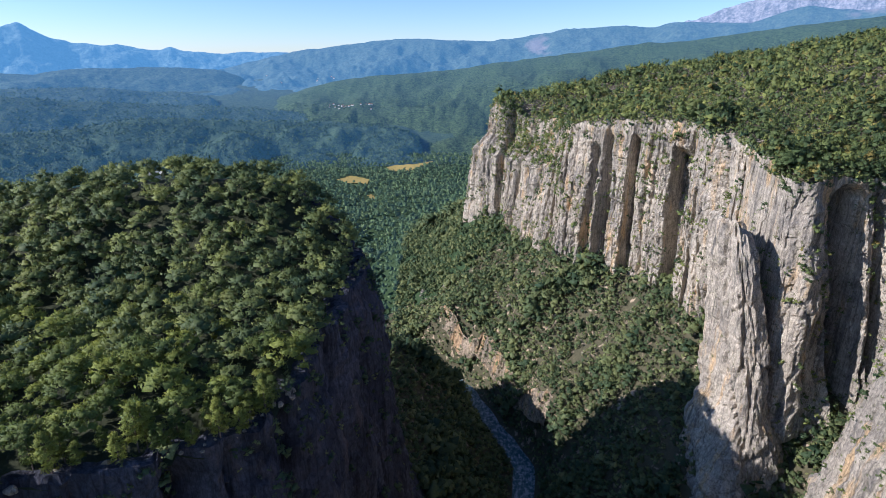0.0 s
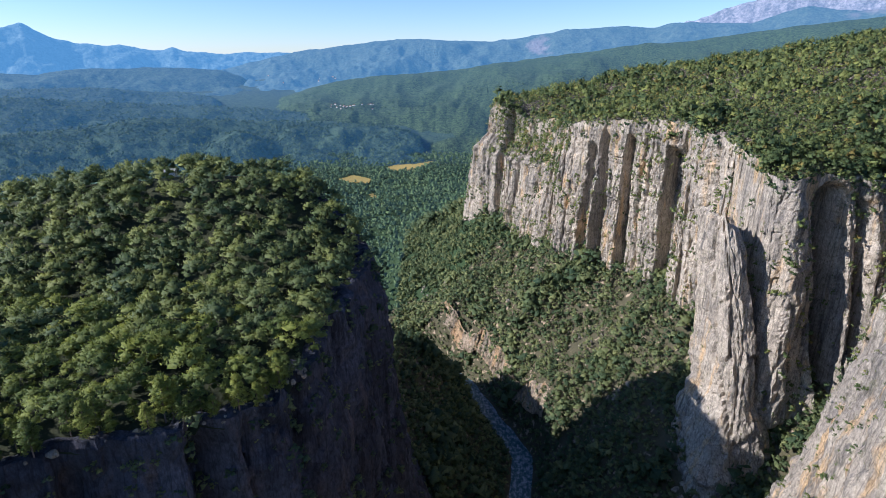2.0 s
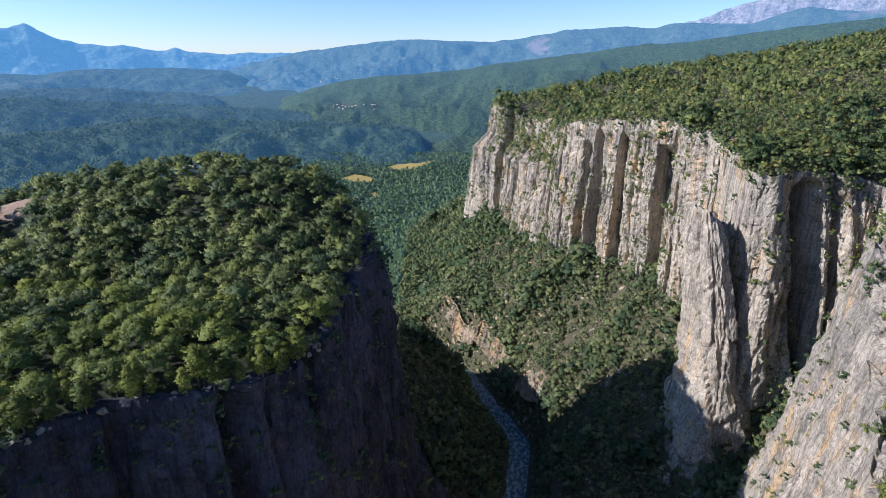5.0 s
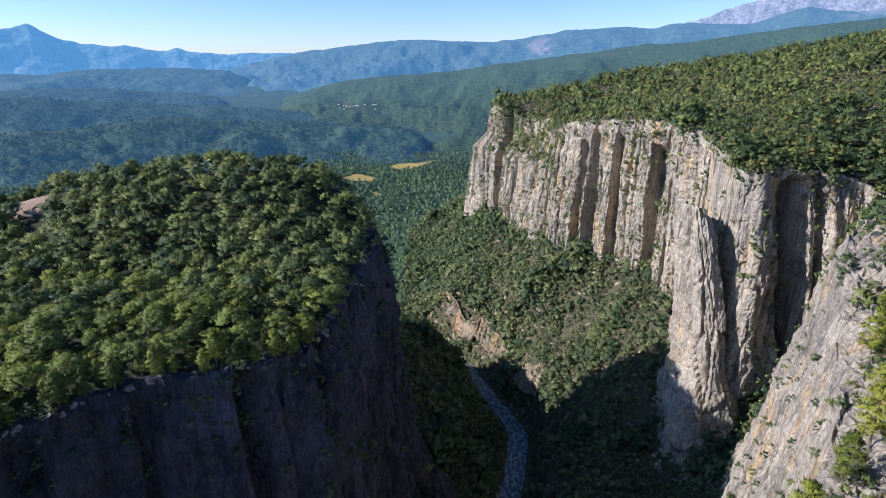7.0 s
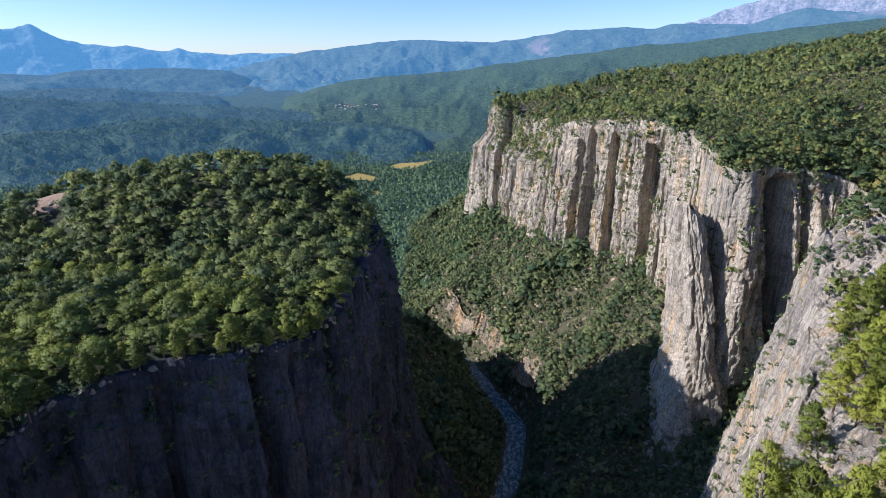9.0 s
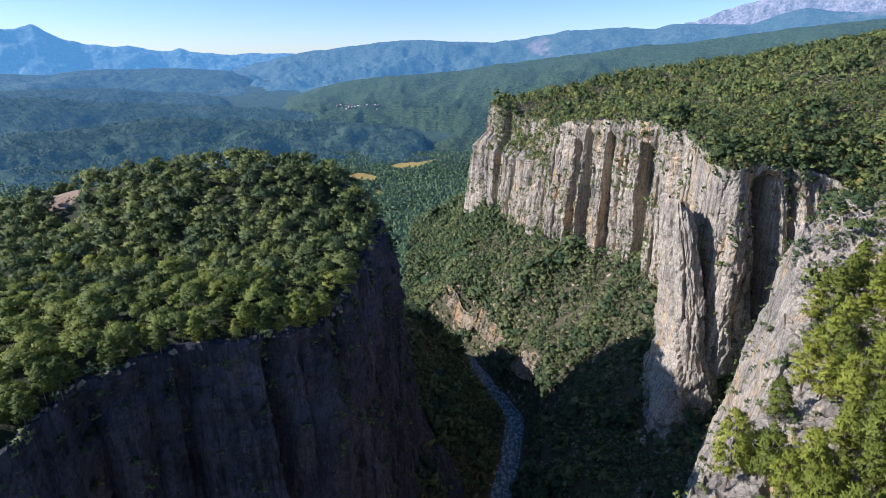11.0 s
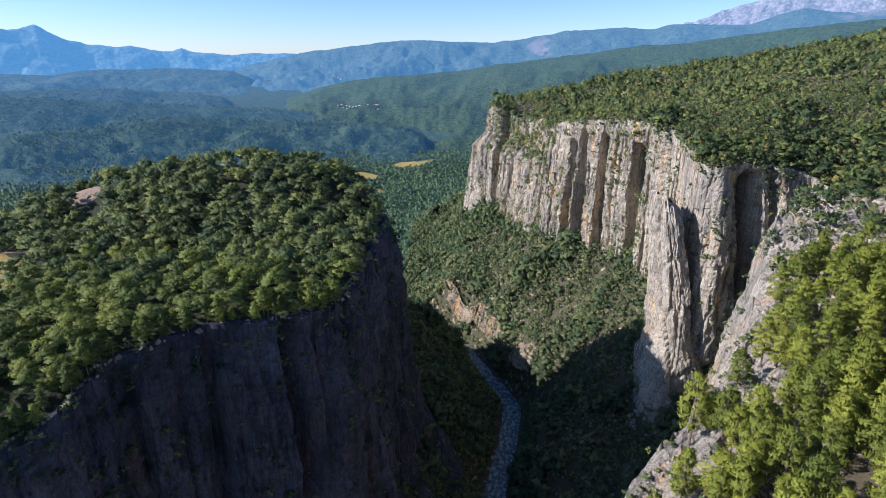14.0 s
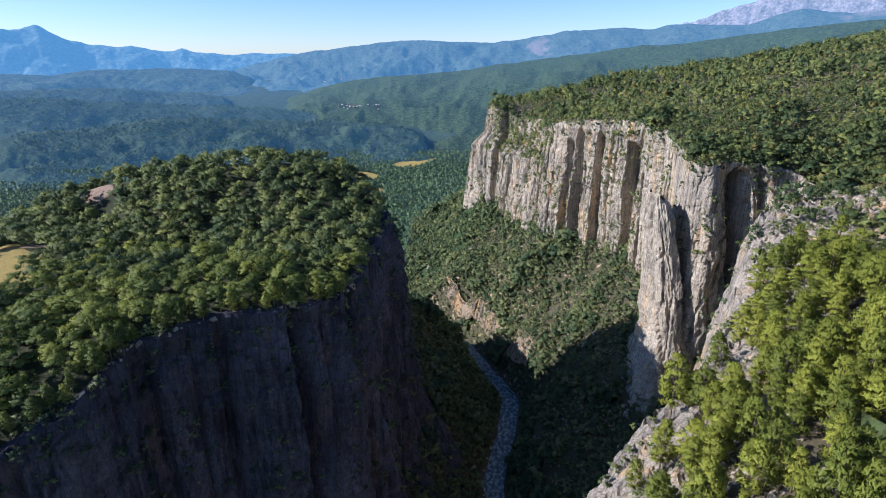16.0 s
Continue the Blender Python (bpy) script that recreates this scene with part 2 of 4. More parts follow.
BARK, nt_, b_ = material("pine_bark")
nt_.links.new(ramp(nt_, noise_at(nt_, scaled(nt_, 3, 3, 0.8)), (0.3, (0.10, 0.07, 0.05)), (0.7, (0.26, 0.19, 0.15))), b_.inputs["Base Color"])

# ---- the plan ----
RIVER = [(28, -160), (32, 0), (36, 150), (41, 262), (58, 325), (69, 378), (62, 402), (50, 432), (38, 462), (24, 495), (8, 518), (-25, 545), (-75, 565), (-160, 600), (-280, 660)]

VALLEY = Sheet(
    [(28, -100, 2), (34, 100, 2), (41, 262, 1), (69, 378, 1), (50, 432, 1), (30, 482, 2), (8, 518, 4), (-25, 545, 6), (-80, 570, 8), (-80, 680, 14), (-110, 900, 10), (-120, 1250, 14)],
    [(84, 400, 60), (60, 476, 58), (40, 514, 59), (2, 550, 66), (135, 430, 108), (160, 452, 130), (120, 545, 140), (92, 600, 118), (36, 720, 122), (190, 385, 145), (150, 255, 92), (142, 236, 76), (128, 300, 86), (172, 232, 92), (196, 246, 112), (44, 464, 24), (60, 408, 26), (24, 494, 28), (2, 534, 34),
     (100, 260, 55), (75, 225, 25), (60, 580, 85), (10, 620, 62), (0, 720, 78), (-30, 850, 62), (60, 860, 110), (150, 1000, 110)],
    [(-48, 392, 121), (-31, 420, 98), (-15, 441, 73), (3, 464, 43), (-100, 370, 100), (-150, 400, 92), (-100, 460, 62), (-110, 560, 34), (-220, 500, 60), (-300, 400, 70), (-420, 300, 70),
     (-420, 600, 45), (-220, 900, 26), (200, 1250, 90), (500, 1250, 140)],
    [(-14, 230, 66), (8, 245, 24), (20, 225, 8), (-12, 300, 72), (-40, 130, 60), (-5, 130, 20), (-70, 70, 50), (-190, -5, 30), (-300, -30, 30), (105, 120, 60), (160, 205, 106), (240, 260, 150), (300, 500, 140), (450, 300, 150), (60, 50, 8), (-400, -100, 60), (300, -100, 120)])

LEFT_TOP = Sheet(
    [(-300, -30, 210), (-200, 4, 214), (-152, 28, 216), (-135, 52, 222), (-126, 84, 229), (-110, 102, 231), (-90, 110, 232), (-83, 128, 232), (-66, 119, 230), (-51, 134, 228), (-45, 158, 228), (-60, 165, 232), (-42, 184, 230), (-50, 215, 234), (-50, 260, 242), (-60, 292, 250), (-90, 306, 262),
     (-153, 302, 266), (-215, 300, 258), (-258, 290, 251), (-250, 266, 239), (-238, 250, 233), (-300, 268, 232), (-345, 250, 196), (-165, 215, 230), (-138, 225, 233), (-195, 243, 242), (-175, 258, 250),
     (-141, 112, 233), (-221, 186, 231), (-270, 200, 231), (-330, 150, 222), (-150, 330, 245), (-80, 330, 240), (-260, 330, 225)])

RIGHT_TOP = Sheet(
    [(70, 742, 270), (72, 722, 272), (74, 706, 270), (92, 690, 258), (98, 678, 254), (125, 700, 264), (130, 640, 263), (131, 588, 262), (142, 515, 271), (162, 475, 276), (182, 440, 280), (188, 396, 279), (186, 337, 276), (184, 300, 267), (186, 285, 265), (200, 281, 266), (228, 284, 265), (253, 306, 271), (211, 337, 279),
     (268, 278, 253), (157, 912, 268), (305, 994, 291), (471, 950, 316), (517, 693, 340), (350, 500, 306), (260, 620, 284), (200, 750, 268), (320, 282, 272)],
    [(47, 24, 209), (60, 36, 218), (75, 48, 226), (111, 82, 233), (128, 106, 240), (146, 136, 248), (167, 167, 261), (204, 204, 261), (235, 240, 256), (110, 10, 252), (150, 60, 262), (160, 107, 258), (200, 100, 269),
     (260, 200, 266), (320, 100, 282), (90, -30, 250), (130, -60, 262), (60, -30, 228), (20, -20, 182), (0, -80, 150), (300, 1120, 262), (520, 1100, 300), (150, 1020, 235)])

# rim of each cliff, and where its foot lies
LEFT_RIM = [(-420, -60), (-300, -36), (-200, 0), (-152, 24), (-136, 50), (-127, 82), (-110, 101), (-90, 110), (-68, 118), (-51, 132), (-45, 156), (-44, 182), (-40, 212), (-36, 240), (-45, 268), (-60, 294), (-90, 310), (-153, 318), (-230, 318)]
LEFT_FOOT = [(-420, -140, 25), (-300, -110, 20), (-180, -60, 25), (-122, -14, 30), (-104, 16, 32), (-92, 46, 35), (-80, 66, 40), (-56, 82, 40), (-36, 90, 36), (-8, 112, 18), (6, 146, 12), (10, 182, 12), (12, 216, 16), (10, 252, 34), (-8, 300, 66), (-30, 340, 86),
             (-80, 360, 92), (-150, 372, 88), (-240, 375, 76)]
RIGHT_RIM = [(100, 870), (78, 800), (70, 742), (66, 722), (71, 706), (98, 690), (114, 650), (126, 616), (131, 588), (125, 552), (142, 516), (156, 494), (162, 474), (177, 456), (180, 437), (191, 421), (184, 402), (184, 383), (190, 363), (185, 337), (184, 318), (183, 300), (184, 287), (192, 281), (200, 283), (208, 286), (215, 285), (222, 283), (234, 288), (246, 290), (257, 285), (267, 274), (260, 262), (235, 240), (204, 204), (167, 167), (146, 136), (128, 106), (111, 82), (89, 59), (75, 48), (60, 36), (47, 24), (20, -20), (0, -80)]
RIGHT_FOOT = [(75, 880, 110), (50, 800, 110), (30, 735, 114), (34, 716, 122), (50, 695, 122), (72, 665, 122), (82, 640, 123), (95, 602, 124), (110, 575, 128), (116, 545, 130), (136, 512, 132), (150, 490, 130), (157, 470, 128), (172, 452, 128), (176, 434, 130), (186, 418, 133), (182, 400, 134),
              (183, 382, 138), (188, 362, 136), (182, 333, 122), (184, 306, 105), (180, 278, 92), (178, 258, 86), (190, 248, 90), (200, 250, 98), (206, 254, 106), (213, 254, 116), (220, 252, 126), (228, 258, 150), (240, 268, 165), (246, 268, 180), (252, 266, 195), (246, 258, 195), (218, 244, 155),
              (192, 228, 125), (160, 205, 112), (138, 174, 100), (118, 146, 80), (101, 122, 60), (78, 98, 35), (62, 84, 15), (48, 70, 8), (32, 56, 4), (4, 10, 4), (-20, -80, 4)]
BAND_UPPER = [(-44, 656), (-32, 634), (-18, 602), (-4, 570), (8, 550), (22, 530), (36, 513), (42, 511)]
BAND_LOWER = [(40, 516), (46, 505), (54, 486), (63, 466), (72, 444), (79, 426), (83, 406), (92, 394)]


def river_distance(x, y):
    x, y = np.asarray(x, float), np.asarray(y, float)
    dist = np.full(x.shape, 1e9)
    for (ax, ay), (bx, by) in zip(RIVER, RIVER[1:]):
        ex, ey = bx - ax, by - ay
        f = np.clip(((x - ax) * ex + (y - ay) * ey) / (ex * ex + ey * ey), 0, 1)
        dist = np.minimum(dist, np.hypot(x - ax - f * ex, y - ay - f * ey))
    return dist


def far_height(x, y):
    """Hills and mesas beyond the gorge."""
    r = np.hypot(x, y)
    base = 16 + 200 * smooth(1600, 5600, r)
    return base + fbm(x / 260, y / 260, 1.7, 4) * 9


def ground_height(x, y):
    x, y = np.asarray(x, float), np.asarray(y, float)
    d = river_distance(x, y)
    near = VALLEY(x, y)
    near = np.clip(near, 1.0, 170) + fbm(x / 62, y / 62, 0.3, 5) * 9 * smooth(10, 70, d)
    near = near * smooth(9, 26, d) + (1 - smooth(9, 26, d)) * np.minimum(near, 1.6 - 2.4 * (1 - smooth(3, 12, d)))
    w = smooth(1000, 1500, np.hypot(x, y))
    return near * (1 - w) + far_height(x, y) * w


# ---- setting ----
ang = np.radians(np.r_[np.linspace(-180, -52, 40)[:-1], np.linspace(-52, 52, 300), np.linspace(52, 180, 40)[1:]])
rad = np.r_[0.5, 8, 16, 26, np.geomspace(40, 1750, 190)]


def polar(angles, radii):
    a, r = np.meshgrid(angles, radii, indexing="ij")
    return np.sin(a) * r, np.cos(a) * r - 130


gx, gy = polar(ang, rad)
gz = ground_height(gx, gy)
gf = grid_faces(*gx.shape)[:, ::-1]
ground = mesh_object("ground", np.c_[gx.ravel(), gy.ravel(), gz.ravel()], gf, [SCREE, FLOOR], True, (gy.ravel()[gf[:, 0]] > 640) | (gx.ravel()[gf[:, 0]] < -75) | (gx.ravel()[gf[:, 0]] > 270))
tagged(ground, "wooded valley floor with stony scrub slopes above a river", "ground", kind="structure")

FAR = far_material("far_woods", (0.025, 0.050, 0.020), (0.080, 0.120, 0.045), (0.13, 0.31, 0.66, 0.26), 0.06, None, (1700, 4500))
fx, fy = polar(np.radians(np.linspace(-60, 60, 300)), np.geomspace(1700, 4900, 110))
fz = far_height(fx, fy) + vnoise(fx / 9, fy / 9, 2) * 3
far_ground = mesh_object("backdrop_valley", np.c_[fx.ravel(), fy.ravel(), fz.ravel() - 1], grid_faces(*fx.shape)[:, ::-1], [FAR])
tagged(far_ground, "broad wooded valley fading into blue haze", "valley", kind="structure")


def upper(name, sheet, poly, box, step, rough, mat, label, bare=None):
    """The ground on top of a plateau, ending just short of its rim."""
    xs, ys = np.arange(box[0], box[1] + 1, step), np.arange(box[2], box[3] + 1, step)
    x, y = np.meshgrid(xs, ys, indexing="ij")
    z = sheet(x, y) + fbm(x / 40, y / 40, 4.4, 4) * rough
    hit, d = inside(poly, x, y)
    d = np.where(hit, d, -d)
    z = z - 2.5 * smooth(14, 3, d)
    if bare:
        # the soil stays under the broken rock of the crest
        z = z - 3.5 * bare(x, y, d)
    f = grid_faces(*x.shape)
    keep = (d.ravel()[f] > 1.0).all(1)
    ob = mesh_object(name, np.c_[x.ravel(), y.ravel(), z.ravel()], f[keep], [mat])
    return tagged(ob, label, "ground", kind="structure")


LEFT_POLY = LEFT_RIM + [(-300, 345), (-400, 300), (-420, 200)]
RIGHT_POLY = RIGHT_RIM + [(0, -160), (900, -160), (900, 1150), (150, 1080)]
upper("plateau_left", LEFT_TOP, LEFT_POLY, (-425, -20, -70, 350), 3.5, 1.5, NEEDLES, "pine-covered top of the rock plateau")
upper("plateau_right", RIGHT_TOP, RIGHT_POLY, (-10, 905, -165, 1155), 7.0, 1.8, SOIL, "scrub and pine covered tableland above the cliffs",
      lambda x, y, d: (y < 262) * (x < 288) * smooth(np.where(y > 115, 56, 38), np.where(y > 115, 46, 28), d))


def resample(points, step):
    p = np.array(points, float)
    # round the corners a little
    d = np.r_[0, np.cumsum(np.hypot(*np.diff(p[:, :2], axis=0).T))]
    s = np.arange(0, d[-1], step)
    return d, s


def pillars(S, Z, width, tall, seed):
    """Upright rounded pillars side by side: their bulge (0 in the cleft, 1 on the crown) and a random value each."""
    k = int(seed * 5) & 63
    u = S / width + 0.85 * vnoise(S / (width * 1.9), Z / (tall * 2.2), seed + 0.37)
    i = np.floor(u).astype(int)
    f = u - i
    j = np.floor(Z / tall + TAB[i & 63, k, 5] * 3).astype(int)
    value = 0.68 * TAB[i & 63, (k + 3) & 63, k] + 0.32 * TAB[i & 63, j & 63, k]
    skew = 0.25 + 0.5 * TAB[i & 63, (j + 9) & 63, (k + 7) & 63]
    g = np.where(f < skew, f / skew, (1 - f) / (1 - skew))
    return np.sqrt(np.clip(1 - (1 - g) ** 2.6, 0, 1)), value


def curtain(name, rim, foot, sheet, step, rows, mat, label, flute=4.5, seed=0.0, over=9.0, terrace=None, clefts=(), toe=None):
    """A fluted rock face that hangs from a rim down to its foot, with a lip that runs back onto the plateau."""
    d, s = resample(rim, step)
    top = np.stack([np.interp(s, d, np.array(rim, float)[:, k]) for k in (0, 1)], 1)
    low = np.stack([np.interp(s, d, np.array(foot, float)[:, k]) for k in (0, 1, 2)], 1)
    w = int(9 / step) | 1
    ker = np.hanning(w + 2)[1:-1]
    ker /= ker.sum()
    for arr in (top, low):
        for k in range(arr.shape[1]):
            arr[:, k] = np.convolve(np.pad(arr[:, k], w // 2, mode="edge"), ker, "valid")
    n = low[:, :2] - top
    n /= np.linalg.norm(n, axis=1)[:, None]
    tz = sheet(top[:, 0], top[:, 1])
    low[:, 2] -= 6
    over_ = over * (1 + 0.6 * smooth(190, 140, top[:, 1]) * (top[:, 0] > 0))[:, None]
    back = np.array([-1, -0.6, -0.3, -0.12])[None, :] * over_
    v = np.linspace(0, 1, rows)
    S = s[:, None] * np.ones(rows)
    drop = v[None, :] ** 1.05 * np.ones((len(s), 1))
    if toe:
        drop = np.interp(v, *toe)[None, :] * np.ones((len(s), 1))
    if terrace:
        # a broad ledge near the end of the wall
        a, b = terrace
        stair = np.interp(v, (0, 0.24, 0.36, 1), (0, 0.12, 0.62, 1))[None, :]
        w_ = (smooth(a, a + 25, s) * smooth(b, b - 40, s))[:, None]
        drop = drop * (1 - w_) + stair * w_
    X = top[:, None, 0] + (low[:, None, 0] - top[:, None, 0]) * drop
    Y = top[:, None, 1] + (low[:, None, 1] - top[:, None, 1]) * drop
    Z = tz[:, None] + (low[:, None, 2] - tz[:, None]) * v[None, :]
    # buttresses, columns, cracks and ledges, all upright
    tang = np.gradient(top, axis=0)
    for k in (0, 1):
        tang[:, k] = np.convolve(np.pad(tang[:, k], 30, mode="edge"), np.ones(61) / 61, "valid")
    tang /= np.linalg.norm(tang, axis=1)[:, None]
    S = S + (X - top[:, None, 0]) * tang[:, None, 0] + (Y - top[:, None, 1]) * tang[:, None, 1]
    # pillars of three sizes with clefts between them, ledges and grit
    S = S - 0.05 * (top[:, None, 0] > 40) * (tz[:, None] - Z)
    warp = fbm(S / 26, Z / 34, seed + 2, 3) * 1.5 + fbm(S / 7, Z / 9, seed + 3, 2) * 0.5
    wide = fbm((S + warp) / 52, Z / 150, seed, 2)
    b0, r0 = pillars(S + warp * 1.6, Z + 6 * wide, 25, 95, seed + 4)
    b1, r1 = pillars(S + warp * 1.3, Z + 5 * r0, 10.5, 48, seed + 1)
    b2, r2 = pillars(S + warp, Z + 4 * r1, 4.6, 17, seed + 2)
    c3, e3 = cells((S + warp * 1.6) / 3.1, Z / 3.0 + seed, seed + 3)
    bed = fbm(S / 60, Z / 6.5, seed + 7, 3)
    ledge = fbm(S / 24, Z / 11, seed + 8, 3)
    grit = fbm(S / 2.6, Z / 2.8, seed + 9, 3) * 0.5
    crack = smooth(0.16, 0.0, np.abs(fbm((S + warp) / 8.5, Z / 60, seed + 31, 3))) * 1.6 + smooth(0.12, 0.0, np.abs(fbm(S / 30, Z / 12, seed + 33, 3))) * 0.7
    weight = 0.35 + 0.65 * smooth(-0.5, 0.5, fbm(S / 38, Z / 48, seed + 21, 2))
    push = (wide * flute * 1.2 + (b0 * 1.5 + (r0 - 0.5) * 2.3 - 1.0) * flute + (b1 * 0.85 + (r1 - 0.5) * 1.25 - 0.6) * flute * weight
            + (b2 * 0.34 + (r2 - 0.5) * 0.5) * flute * weight + (c3 - 0.5) * 0.8 - smooth(0.12, 0, e3) * 0.35 + ledge * 1.1 + bed * 0.7 + grit - crack * min(1.0, flute / 3))
    for cx, cy, deep, far_side, near_side, z_top in clefts:
        # a recess with a steep wall on one flank, from which the rock comes forward again on the other
        s0 = s[np.argmin(np.hypot(top[:, 0] - cx, top[:, 1] - cy))]
        o = S + warp * 0.8 - s0
        push = push - deep * np.where(o < 0, smooth(-far_side, 0, o), smooth(near_side, 0, o)) * smooth(z_top + 6, z_top - 6, Z)
    fade = smooth(0, 0.06, v)[None, :] * 0.5 + 0.5
    X += n[:, None, 0] * push * fade
    Y += n[:, None, 1] * push * fade
    notch = fbm(s / 14, 0.5, seed + 13, 4) * 2.6 + ((r1[:, 2] - 0.5) * 6 + (r0[:, 2] - 0.5) * 4 + (r2[:, 2] - 0.5) * 3) * min(1.0, flute / 3)
    Z += (notch[:, None] - 0.5) * smooth(0.2, 0.0, v)[None, :]
    bx = X[:, :1] + n[:, None, 0] * back
    by = Y[:, :1] + n[:, None, 1] * back
    bz = sheet(bx, by) + np.array([-2.5, -0.3, 0.3, 0.2]) + fbm(bx / 4, by / 4, seed, 3) * np.array([0.4, 1.0, 1.1, 0.8])
    X, Y, Z = np.c_[bx, X], np.c_[by, Y], np.c_[bz, Z]
    ob = mesh_object(name, np.c_[X.ravel(), Y.ravel(), Z.ravel()], grid_faces(*X.shape)[:, ::-1], [mat], smooth_shade=False)
    return tagged(ob, label, "cliff", kind="structure"), np.stack([X, Y, Z], -1), np.c_[np.zeros((len(s), 4)), push]


left_cliff, LC, LP = curtain("cliff_left", LEFT_RIM, LEFT_FOOT, LEFT_TOP, 1.4, 110, ROCK_SHADE, "tall shaded limestone cliff with vertical cracks", 3.3, 3.0, clefts=[(-127, 80, 9, 4, 12, 240), (-100, 106, 8, 4, 11, 240), (-68, 118, 14, 7, 10, 240), (-48, 142, 10, 4, 14, 240), (-44, 182, 9, 4, 14, 240), (-40, 214, 8, 4, 12, 240)], toe=((0, 0.35, 0.75, 1), (0, 0.14, 0.36, 1)))
right_cliff, RC, RP = curtain("cliff_right", RIGHT_RIM, RIGHT_FOOT, RIGHT_TOP, 1.05, 136, ROCK, "sunlit grey and ochre limestone cliff with vertical flutes", 3.6, 8.0, 4.5, (96, 285),
                             [(84, 698, 10, 4, 10, 300), (141, 517, 11, 2.5, 13, 250), (149, 505, 8, 2.5, 12, 262), (161, 478, 12, 2.5, 16, 262), (183, 433, 17, 3, 17, 258), (184, 394, 5, 2.5, 14, 240), (184, 304, 17, 10, 6, 236), (212, 286, 34, 5, 15, 262), (233, 288, 12, 3, 9, 252),
                              (206, 204, 7, 2, 16, 300), (128, 106, 5, 2, 12, 300)])
BANDS = []
for k, (rim, fall, label) in enumerate(((BAND_UPPER, 15, "broken tan rock band on the wooded slope"), (BAND_LOWER, 19, "low ochre rock band above the river"))):
    foot = [(x - 5.5, y - 4.0, float(VALLEY(x, y)) - fall) for x, y in rim]
    _, grid, push = curtain("cliff_band", rim, foot, lambda x, y: VALLEY(x, y) + 0.6 + 2.2 * fbm(x / 17, y / 17, 3.7, 3), 1.1, 34, ROCK_TAN, label, 1.5, 14.0 + k, 0.8)
    BANDS.append((grid, push))


def pinnacle():
    """The free-standing rock pillar in front of the sunlit wall."""
    a = np.linspace(0, 2 * math.pi, 97)
    v = np.linspace(0, 1, 140)
    A, V = np.meshgrid(a, v, indexing="ij")
    h = 62 + 180 * (1 - V)
    cx, cy = np.interp(V, (0, 0.16, 0.33, 0.5, 0.65, 1), (162.4, 165.4, 169.0, 171.0, 172.5, 173.0)), 302 - 34 * V
    rx = np.interp(V, (0, 0.012, 0.05, 0.16, 0.43, 0.58, 0.64, 0.8, 1), (9, 13, 14.5, 15.5, 17, 19, 28, 42, 54))
    ry = np.interp(V, (0, 0.012, 0.05, 0.16, 0.43, 0.58, 0.64, 0.8, 1), (8, 11, 13, 15, 18, 19, 22, 27, 34))
    # a fin of boxy section: broad flank to the west, narrow one to the south
    rx, ry = rx * 0.55, ry * 1.35
    box = (np.abs(np.cos(A)) ** 5 + np.abs(np.sin(A)) ** 5) ** -0.2
    px, py = np.cos(A) * box, np.sin(A) * box
    c1, e1 = cells(A / 6.283 * 9, h / 42, 4)
    c2, e2 = cells(A / 6.283 * 21, h / 15, 5)
    c3, e3 = cells(A / 6.283 * 44, h / 5, 6)
    nz = fbm(px * 1.6 + 3, py * 1.6, h / 60, 3) * 2.4 + (c1 - 0.5) * 3.2 - smooth(0.14, 0, e1) * 1.6 + (c2 - 0.5) * 1.1 - smooth(0.14, 0, e2) * 0.6 + (c3 - 0.5) * 0.5 + fbm(px * 6, py * 6, h / 5, 3) * 0.5 + fbm(px * 2.2 + 5, py * 2.2, h / 14, 3) * 3.0 * smooth(0.58, 0.8, V)
    nz[-1] = nz[0]
    nz = nz * np.minimum(1, rx / 6)
    h = h + (fbm(px * 1.5 + 7, py * 1.5, 0.3, 3) * 5 - 3 * px) * smooth(0.12, 0.0, V)
    x, y = cx + px * (rx + nz), cy + py * (ry + nz)
    ob = mesh_object("rock_pinnacle", np.c_[x.ravel(), y.ravel(), h.ravel()], grid_faces(*x.shape)[:, ::-1], [ROCK], smooth_shade=False)
    tagged(ob, "tall free-standing limestone pinnacle, pale sunlit face", "rock pinnacle", kind="structure")
    return np.stack([x, y, h], -1)


def crest():
    """Broken blocks and fissures along the top of the near ridge."""
    x, y = np.meshgrid(np.arange(10, 292, 1.15), np.arange(-70, 264, 1.15), indexing="ij")
    hit, d = inside(RIGHT_POLY, x, y)
    d = np.where(hit, d, -d)
    wob = fbm(x / 5, y / 5, 2.2, 2)
    u, w = (x * 0.7 + y * 0.71), (x * 0.71 - y * 0.7)
    c1, e1 = cells((u + wob) / 9, (w + wob) / 5, 3)
    c2, e2 = cells((u + wob) / 3.6, (w - wob) / 3.0, 5)
    z = RIGHT_TOP(x, y) + 0.1 + (c1 - 0.45) * 4.2 - smooth(0.16, 0, e1) * 2.0 + (c2 - 0.5) * 1.7 - smooth(0.14, 0, e2) * 0.8 + fbm(x / 2.4, y / 2.4, 3.3, 3) * 0.5
    deep = np.where(y > 115, 46, 30)
    z = z - 6 * smooth(deep, deep + 16, d + 10 * fbm(x / 13, y / 13, 9.1, 3))
    f = grid_faces(*x.shape)
    keep = (d.ravel()[f] > 0.6).all(1) & (d.ravel()[f] < 66).all(1) & ((x + 0 * y).ravel()[f] < 290).all(1)
    ids, inv = np.unique(f[keep], return_inverse=True)
    ob = mesh_object("crest_rock", np.c_[x.ravel(), y.ravel(), z.ravel()][ids], inv.reshape(-1, 4), [ROCK], smooth_shade=False)
    tagged(ob, "broken pale limestone blocks along the ridge top", "rock crest", kind="structure")


crest()
PC = pinnacle()

